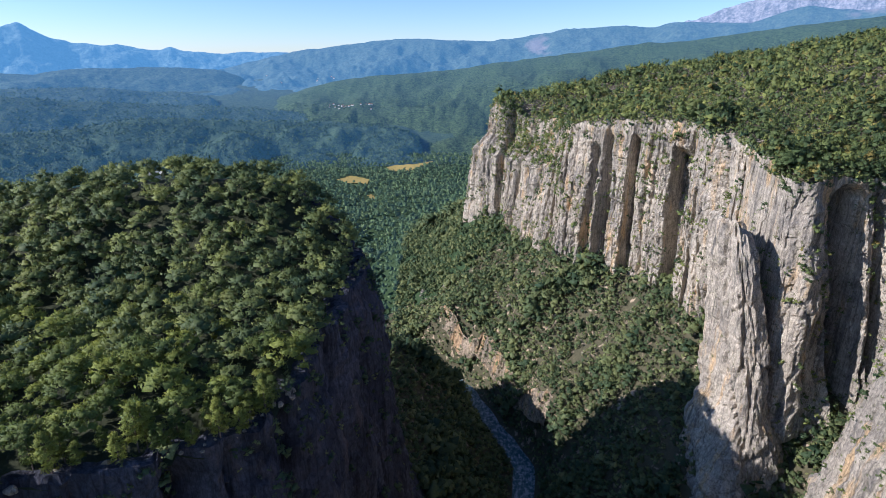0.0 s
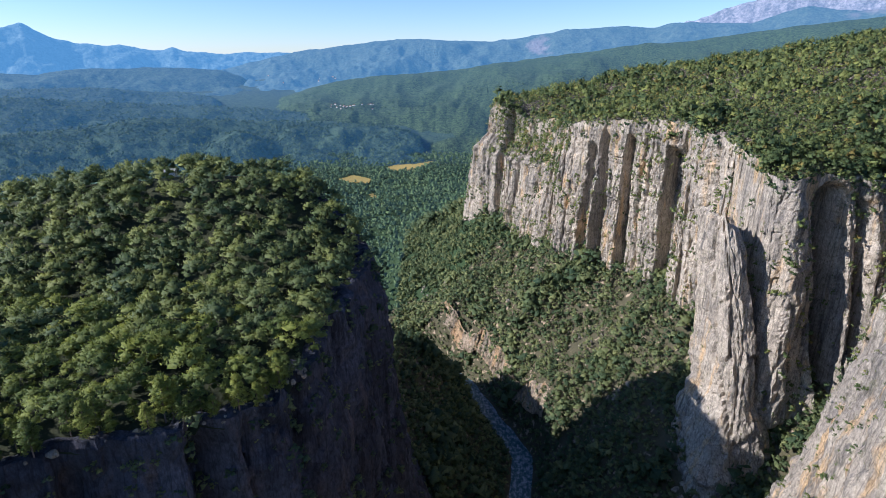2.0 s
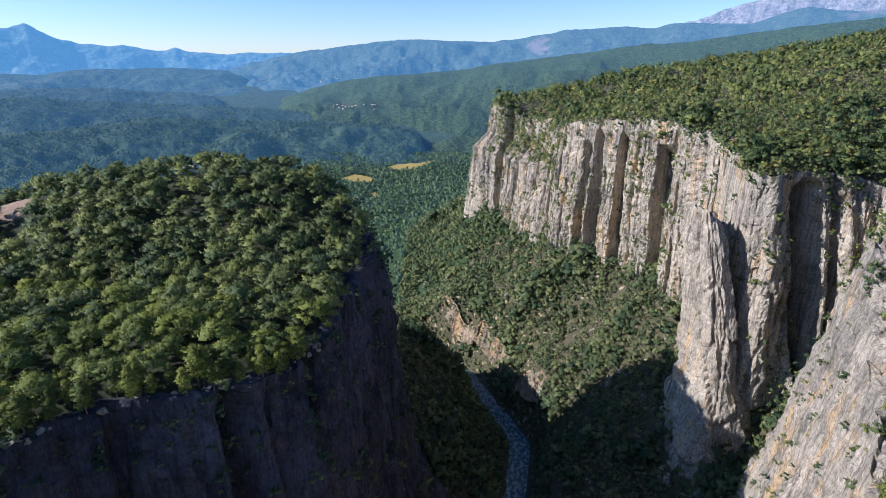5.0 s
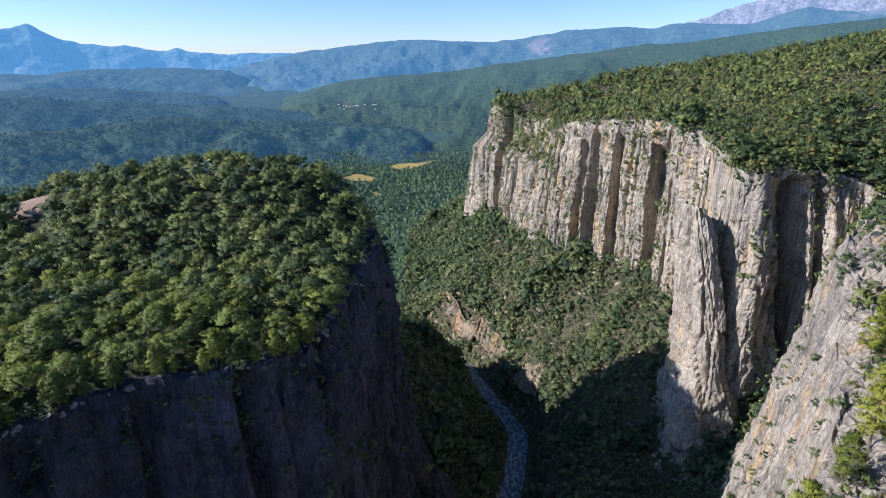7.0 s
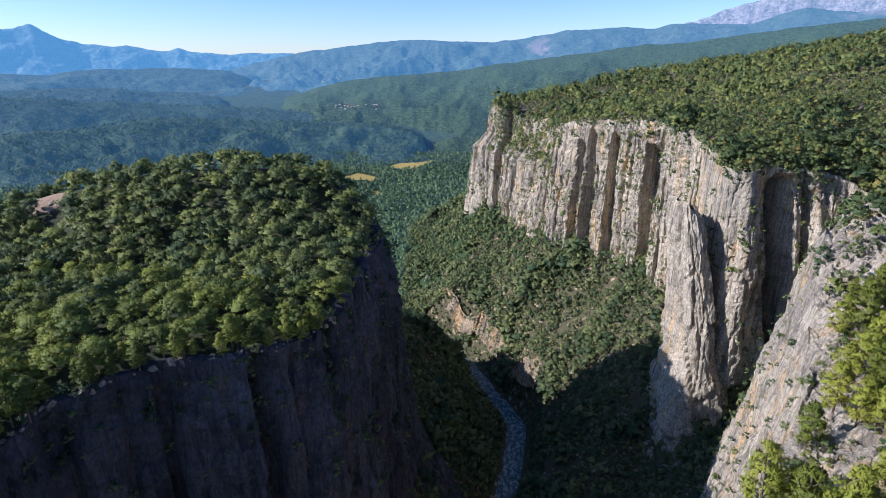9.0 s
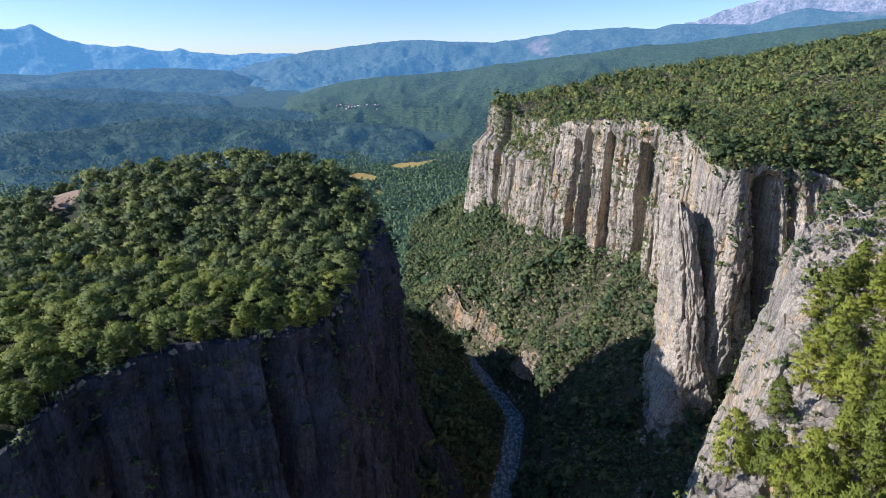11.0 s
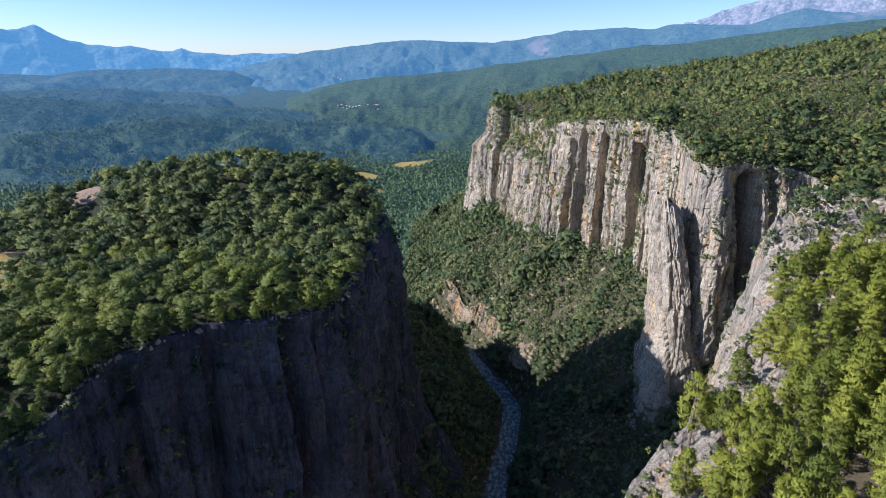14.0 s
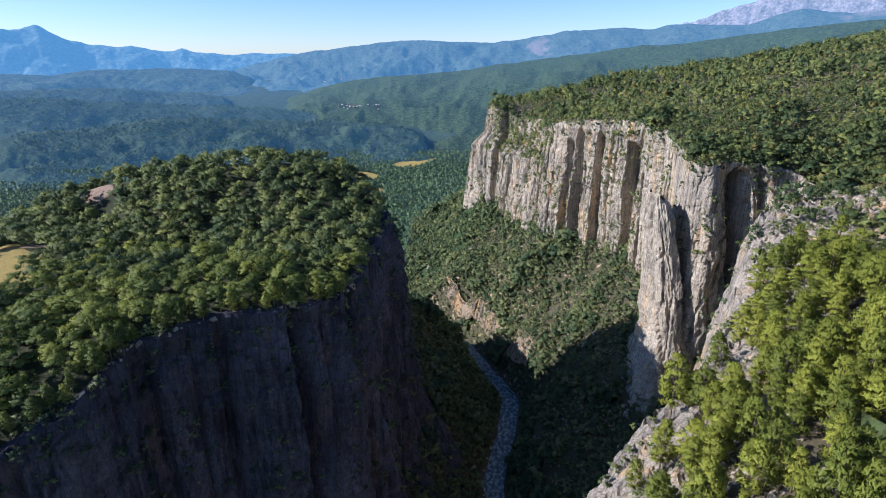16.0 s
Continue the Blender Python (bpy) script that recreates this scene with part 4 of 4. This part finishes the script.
near_end = int(np.argmax(RC[:, 4, 1] < 185))
cling("cliff_bushes", RC[near_end:], RP[near_end:], 15, 2, 3, 26, FINE, PINE_WARM, "low olive bushes in the cracks of the near rock face", 0.15, 0.7)
cling("cliff_bushes", RC[:near_end], RP[:near_end], 5, 2, 3, 28, MIDDLE, PINE_WARM, "bushes rooted in the cracks of the sunlit cliff", 0.15, 0.95,
      lambda x, y, z: (y > 570) & (y < 705) & (x > 50) & (z > 205) & (z < 256) & (fbm(x / 20, y / 20, 1.0) > -0.3) | (y > 262) & (z > RIGHT_TOP(x, y) - 6) & (fbm(x / 9, y / 9, 1.5) > -0.05))
cling("cliff_bushes", LC, LP, 6, 3, 3, 34, TABLE_PINES, SCRUB, "bushes and small pines on the ledges of the shaded cliff", 0.22, 0.85,
      lambda x, y, z: ((y > 190) & (z > 190) | (z > LEFT_TOP(x, y) - 22) & (x > -170) | (np.hypot(x + 62, y - 108) < 26) & (z > 130) | (np.hypot(x + 118, y - 74) < 22) & (z > 140) | (z > LEFT_TOP(x, y) - 58) & (x > -64) & (y > 118)) & (fbm(x / 15 + y / 15, z / 18, 3.0) > -0.1))
g = RC[::3, 4:60:3].reshape(-1, 3)
g = g[(g[:, 1] > 572) & (g[:, 1] < 712) & (g[:, 0] > 55) & (g[:, 2] > 208) & (rng.rand(len(g)) < 0.62) & (fbm(g[:, 0] / 16, g[:, 1] / 16, g[:, 2] / 16, 3) > -0.5)]
spread(TABLE_PINES, np.c_[g[:, 0] + 1.0, g[:, 1], g[:, 2] - 1.5, 0.35 + 0.8 * rng.rand(len(g)) ** 1.2, rng.rand(len(g)) * 6.28], "ledge_trees", PINE_WARM, "small trees on the wooded ramp beside the rock turret", "trees")
g = RC[::2, 1:9:2].reshape(-1, 3)
g = g[(g[:, 1] > 150) & (fbm(g[:, 0] / 11, g[:, 1] / 11, 2.6, 3) > -0.15) & (rng.rand(len(g)) < 0.5)]
spread(MIDDLE, np.c_[g[:, 0], g[:, 1], g[:, 2] - 0.6, 0.2 + 0.75 * rng.rand(len(g)) ** 1.8, rng.rand(len(g)) * 6.28], "rim_bushes", SCRUB, "dark bushes along the broken rim of the cliff", "bushes")
for k, (grid, push) in enumerate(BANDS):
    cling("cliff_bushes", grid, push, 7 + k, 2, 2, 30, SMALL, SCRUB, "bushes on the low rock band", 0.15, 0.55)


# ---- clearings on the plateau ----
def patch(name, cx, cy, rx, ry, turn, mat, label):
    """A bare patch of ground with an uneven edge, draped over the plateau."""
    a, r = np.meshgrid(np.linspace(0, 2 * math.pi, 49), np.linspace(0.02, 1, 12), indexing="ij")
    edge = 1 + 0.35 * vnoise(np.cos(a) * 2 + cx, np.sin(a) * 2 + cy, 0.5)
    u, w = np.cos(a) * r * rx * edge, np.sin(a) * r * ry * edge
    c, s_ = math.cos(turn), math.sin(turn)
    x, y = cx + u * c - w * s_, cy + u * s_ + w * c
    z = LEFT_TOP(x, y) + fbm(x / 40, y / 40, 4.4, 4) * 1.5 + 0.45 - 0.4 * (r > 0.97)
    ob = mesh_object(name, np.c_[x.ravel(), y.ravel(), z.ravel()], grid_faces(*x.shape)[:, ::-1], [mat])
    return tagged(ob, label, "clearing", kind="structure")


patch("clearing", -254, 280, 12, 10, 0.3, EARTH, "bare reddish earth clearing among the pines")
patch("clearing", -298, 270, 7, 4, 0.6, EARTH, "bare earth clearing at the edge of the plateau")
patch("clearing", -120, 304, 6, 2.5, 0.0, EARTH, "small bare strip beside the hut")
patch("meadow", -252, 166, 44, 26, -0.9, MEADOW, "dry yellow meadow in the pine forest")
patch("track", -250, 202, 26, 2.0, 0.35, EARTH, "dirt track beside the meadow")


# ---- near pines ----
def part(name, bm, mat, parent, label=""):
    me = bpy.data.meshes.new(name)
    bm.to_mesh(me)
    bm.free()
    me.materials.append(mat)
    ob = new(name, me)
    ob.parent = parent
    return tagged(ob, label) if label else ob


def tube(bm, points, radii, sides=6):
    rings = []
    for p, q in zip(points, radii):
        rings.append([bm.verts.new((p[0] + math.cos(k * 2 * math.pi / sides) * q, p[1] + math.sin(k * 2 * math.pi / sides) * q, p[2])) for k in range(sides)])
    for lo, hi in zip(rings, rings[1:]):
        for k in range(sides):
            bm.faces.new((lo[k], lo[(k + 1) % sides], hi[(k + 1) % sides], hi[k]))


def pine_tree(seed, height, width, needles):
    r = np.random.RandomState(seed)
    root = new("pine_tree")
    bm = bmesh.new()
    bend = r.normal(size=2) * 0.35
    stem = [(bend[0] * f * f, bend[1] * f * f, height * 0.95 * f - 0.8 * (f == 0)) for f in (0, 0.25, 0.5, 0.75, 1)]
    tube(bm, stem, [0.30, 0.25, 0.19, 0.12, 0.04])
    for k in range(9):
        f, a = 0.25 + 0.07 * k, k * 2.4
        reach = width * 0.42 * (1.1 - f)
        b = (bend[0] * f * f, bend[1] * f * f, height * 0.95 * f)
        tube(bm, [b, (b[0] + math.cos(a) * reach * 0.5, b[1] + math.sin(a) * reach * 0.5, b[2] + 0.5), (b[0] + math.cos(a) * reach, b[1] + math.sin(a) * reach, b[2] + 1.3)], [0.10, 0.07, 0.03], 4)
    part("trunk", bm, BARK, root, "grey-brown bark")
    v, f, n = crown_arrays(r, height, width, 36, 66, 0.29, 0.22, 0.42, 1.15, 0.62, 0.55, False)
    crown = mesh_object("crown", v, f, [needles], True, None, n)
    crown.parent = root
    return tagged(root, "tall sunlit pine with clumped yellow-green needles", "pine tree", "pines at the cliff edges")


protos = {}


def plant(x, y, z, size, turn, needles):
    kinds = protos.setdefault(needles.name, [])
    k = rng.randint(0, 6)
    m = Matrix.Translation((x, y, z)) @ Matrix.Rotation(turn, 4, "Z") @ Matrix.Diagonal((size, size, size * (1.05 + 0.35 * rng.rand()), 1))
    if len(kinds) < 6:
        ob = pine_tree(100 + len(kinds), 12.5 + 0.5 * len(kinds), 8.2, needles)
        kinds.append(ob)
    else:
        ob = copy_thing(kinds[k], m)
    ob.matrix_basis = m
    return ob


x, y = scatter((30, 168, -70, 125), 6.5)
hit, d = inside(RIGHT_POLY, x, y)
keep = hit & (d > 4.5) & ((d > 17 + 12 * fbm(x / 13, y / 13, 7.1, 2)) | (rng.rand(len(x)) < 0.2)) & (rng.rand(len(x)) > 0.15) & (x < 0.84 * (y + 117) + 14) & (y > -75 + 0.25 * x)
order = rng.permutation(int(keep.sum()))[:275]
x, y = x[keep][order], y[keep][order]
for px, py, pz in zip(x, y, RIGHT_TOP(x, y)):
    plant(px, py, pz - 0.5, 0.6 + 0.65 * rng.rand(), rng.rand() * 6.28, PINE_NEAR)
x, y = scatter((-165, -45, 20, 150), 5.2)
hit, d = inside(LEFT_POLY, x, y)
keep = hit & (d > 1.8) & near_rim(x, y, d)
order = rng.permutation(int(keep.sum()))[:95]
x, y = x[keep][order], y[keep][order]
for px, py, pz in zip(x, y, LEFT_TOP(x, y)):
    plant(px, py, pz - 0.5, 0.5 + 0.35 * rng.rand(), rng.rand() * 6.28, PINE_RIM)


# ---- boulders ----
def boulder_mesh(seed, cuts=2):
    bm = bmesh.new()
    bmesh.ops.create_icosphere(bm, subdivisions=cuts, radius=1)
    cuts_ = np.random.RandomState(300 + seed).normal(size=(8, 3)) + (0, 0, 0.3)
    for v in bm.verts:
        p = v.co * 1.3 + Vector((seed * 3.7, 0, 0))
        v.co *= 0.85 + 0.45 * noise.noise(p) + 0.16 * noise.noise(p * 3)
        for n_ in cuts_:
            over = v.co.dot(Vector(n_).normalized()) - 0.55
            if over > 0:
                v.co -= Vector(n_).normalized() * over * 0.85
    me = bpy.data.meshes.new("boulder")
    bm.to_mesh(me)
    bm.free()
    me.materials.append(ROCK)
    return me


ROCKS = [boulder_mesh(k, 3) for k in range(7)]


def boulder(x, y, z, sx, sy, sz, label, group="boulders on the crest"):
    ob = new("boulder", ROCKS[rng.randint(0, 7)])
    ob.matrix_basis = Matrix.Translation((x, y, z)) @ Matrix.Rotation(rng.rand() * 6.28, 4, "Z") @ Matrix.Diagonal((sx, sy, sz, 1))
    return tagged(ob, label, "boulder", group)


def along(points, count, spread_, sizes, sheet, label, group, rim=True):
    p = np.array(points, float)
    d = np.r_[0, np.cumsum(np.hypot(*np.diff(p, axis=0).T))]
    for f in rng.rand(count) * d[-1]:
        x, y = np.interp(f, d, p[:, 0]) + rng.normal() * spread_, np.interp(f, d, p[:, 1]) + rng.normal() * spread_
        s_ = sizes[0] + (sizes[1] - sizes[0]) * rng.rand() ** 2
        hit, off = inside(RIGHT_POLY if x > 0 else LEFT_POLY, np.array([x]), np.array([y]))
        if rim and (not hit[0] or off[0] < s_ * 0.35):
            continue
        boulder(x, y, float(sheet(x, y)) - 0.1 * s_, s_ * (0.8 + 0.5 * rng.rand()), s_ * (0.8 + 0.5 * rng.rand()), s_ * (0.7 + 0.5 * rng.rand()), label, group)


along([(58, 20), (84, 40), (122, 72), (158, 126), (180, 158)], 88, 8.0, (0.8, 3.0), RIGHT_TOP, "pale weathered limestone boulder on the crest", "boulders on the crest")
along([(176, 154), (208, 196), (242, 230), (272, 256)], 24, 6.0, (1.2, 4.0), RIGHT_TOP, "rounded grey limestone block above the gully", "boulders on the crest")
along([(74, 6), (96, 24), (122, 58), (150, 95)], 36, 9.0, (0.8, 2.6), RIGHT_TOP, "pale rock among the pines", "boulders on the crest")
along([(178, 140), (206, 165), (240, 215), (262, 240)], 30, 9.0, (1.2, 4.5), RIGHT_TOP, "pale limestone block among scrub on the ridge", "boulders on the crest")
along([(-138, 52), (-130, 82), (-112, 103), (-92, 112), (-70, 121), (-54, 135), (-48, 156)], 46, 1.6, (0.6, 1.7), LEFT_TOP, "grey boulder at the plateau's edge", "boulders on the plateau's edge")
along([(-264, 284), (-256, 276), (-246, 272)], 9, 4.0, (0.6, 1.6), LEFT_TOP, "tan rock on the bare earth clearing", "rocks on the clearing")
along([(130, 715), (151, 655), (176, 550), (190, 465), (192, 400), (190, 340), (200, 282), (236, 280)], 24, 4.0, (1.2, 3.5), RIGHT_TOP, "grey rock outcrop at the cliff's rim", "boulders on the rim")
along([(-20, 640), (0, 610), (30, 575), (62, 555), (95, 520)], 22, 12.0, (1.5, 5.0), ground_height, "tan rock outcrop on the wooded slope", "outcrops on the slope", False)
along([(80, 480), (95, 440), (118, 420), (120, 380), (135, 340)], 18, 13.0, (1.2, 4.2), ground_height, "tan rock outcrop on the wooded slope", "outcrops on the slope", False)
along([(-52, 372), (-32, 412), (-12, 445)], 8, 3.0, (1.2, 3.5), ground_height, "shaded rock on the wooded spur", "outcrops on the slope", False)
along([(138, 262), (150, 240), (170, 236), (192, 246)], 22, 6.0, (2.0, 6.0), ground_height, "tan rock at the foot of the pinnacle", "outcrops on the slope", False)
for k in range(5):
    boulder(330 + k * 4 + rng.rand() * 3, 1075 + rng.rand() * 6, 284 + rng.rand() * 2, 3.5, 3.5, 9 + 5 * rng.rand(), "upright rock spire on the tableland's far edge", "rock spires")


# ---- buildings ----
def house(x, y, z, lx, ly, h, turn, wall, roof, label, group=""):
    root = new("house")
    root.matrix_basis = Matrix.Translation((x, y, z)) @ Matrix.Rotation(turn, 4, "Z")
    bm = bmesh.new()
    bmesh.ops.create_cube(bm, size=1, matrix=Matrix.Translation((0, 0, h / 2 - 0.5)) @ Matrix.Diagonal((lx, ly, h + 1, 1)))
    part("wall", bm, wall, root)
    bm = bmesh.new()
    q = [bm.verts.new(p) for p in ((-lx * 0.56, -ly * 0.6, h), (lx * 0.56, -ly * 0.6, h), (lx * 0.56, ly * 0.6, h), (-lx * 0.56, ly * 0.6, h), (-lx * 0.56, 0, h + ly * 0.3), (lx * 0.56, 0, h + ly * 0.3))]
    for idx in ((0, 1, 5, 4), (2, 3, 4, 5), (0, 4, 3), (1, 2, 5), (3, 2, 1, 0)):
        bm.faces.new([q[i] for i in idx])
    part("roof", bm, roof, root)
    return tagged(root, label, "house", group)


PLASTER = ground_material("lime_plaster", (0.62, 0.58, 0.52), (0.75, 0.71, 0.65), (0.5, 0.46, 0.4), 0.7, 0.2)
TILES = ground_material("clay_tiles", (0.40, 0.19, 0.12), (0.50, 0.27, 0.18), (0.32, 0.15, 0.10), 0.6, 0.3)
TIN = ground_material("pale_roof_sheet", (0.46, 0.43, 0.38), (0.56, 0.53, 0.48), (0.50, 0.42, 0.34), 0.62, 0.5)
house(-156, 299, 265.6, 6.5, 4, 2.4, 0.1, PLASTER, TIN, "small hut with a pale sheet roof among pines")


def on_ridge(name, az, el):
    """The place on a distant ridge that lies at this azimuth and elevation from the gorge."""
    g = RIDGES[name][:, 5:]
    a = np.degrees(np.arctan2(g[..., 0], g[..., 1]))
    e = np.degrees(np.arctan2(g[..., 2] - 330, np.hypot(g[..., 0], g[..., 1])))
    k = np.argmin(np.abs(a - az) + 4 * np.abs(e - el))
    return g.reshape(-1, 3)[k]


for k in range(22):
    hx, hy, hz = on_ridge("backdrop_ridge_7", -11.3 + 4.0 * rng.rand(), -5.05 + 0.12 * rng.normal())
    house(hx + 14 * rng.normal(), hy + 8 * rng.normal(), hz + 1, 6.5, 5.5, 3.4, rng.rand() * 3, PLASTER, TILES, "pale village house with a red tiled roof", "houses of the far village")
for k in range(16):
    hx, hy, hz = on_ridge("backdrop_ridge_3", -16.5 + 6.0 * rng.rand(), -2.35 + 0.2 * rng.normal())
    house(hx + 60 * rng.normal(), hy + 10 * rng.normal(), hz + 1, 7.5, 6.5, 4, rng.rand() * 3, PLASTER, TILES, "pale house of the valley town", "houses of the far village")

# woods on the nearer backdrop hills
SPECK = [crown_arrays(np.random.RandomState(80 + k), 8.0, 8.0, 1, 3, 1.4, 0.2, 0.9) for k in range(4)]
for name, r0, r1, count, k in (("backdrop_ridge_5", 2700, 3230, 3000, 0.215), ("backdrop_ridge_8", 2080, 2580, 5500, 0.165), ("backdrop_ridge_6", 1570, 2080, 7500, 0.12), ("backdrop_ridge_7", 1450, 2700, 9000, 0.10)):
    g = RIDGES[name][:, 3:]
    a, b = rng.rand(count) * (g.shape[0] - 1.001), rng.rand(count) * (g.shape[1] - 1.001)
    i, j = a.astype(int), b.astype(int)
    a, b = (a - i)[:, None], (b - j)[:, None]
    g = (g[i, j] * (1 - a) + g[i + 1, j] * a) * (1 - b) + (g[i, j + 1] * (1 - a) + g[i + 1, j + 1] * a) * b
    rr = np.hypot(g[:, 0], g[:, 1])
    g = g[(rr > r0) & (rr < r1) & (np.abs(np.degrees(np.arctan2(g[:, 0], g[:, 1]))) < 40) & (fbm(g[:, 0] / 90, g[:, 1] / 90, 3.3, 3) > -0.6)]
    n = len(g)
    # painted haze: these leaves glow blue, more on the farther hills
    leaf = leaf_material("hill_leaves", (0.020, 0.042, 0.020), (0.065, 0.105, 0.036), (0.125, 0.170, 0.055), (*HAZE, k), 0.012)
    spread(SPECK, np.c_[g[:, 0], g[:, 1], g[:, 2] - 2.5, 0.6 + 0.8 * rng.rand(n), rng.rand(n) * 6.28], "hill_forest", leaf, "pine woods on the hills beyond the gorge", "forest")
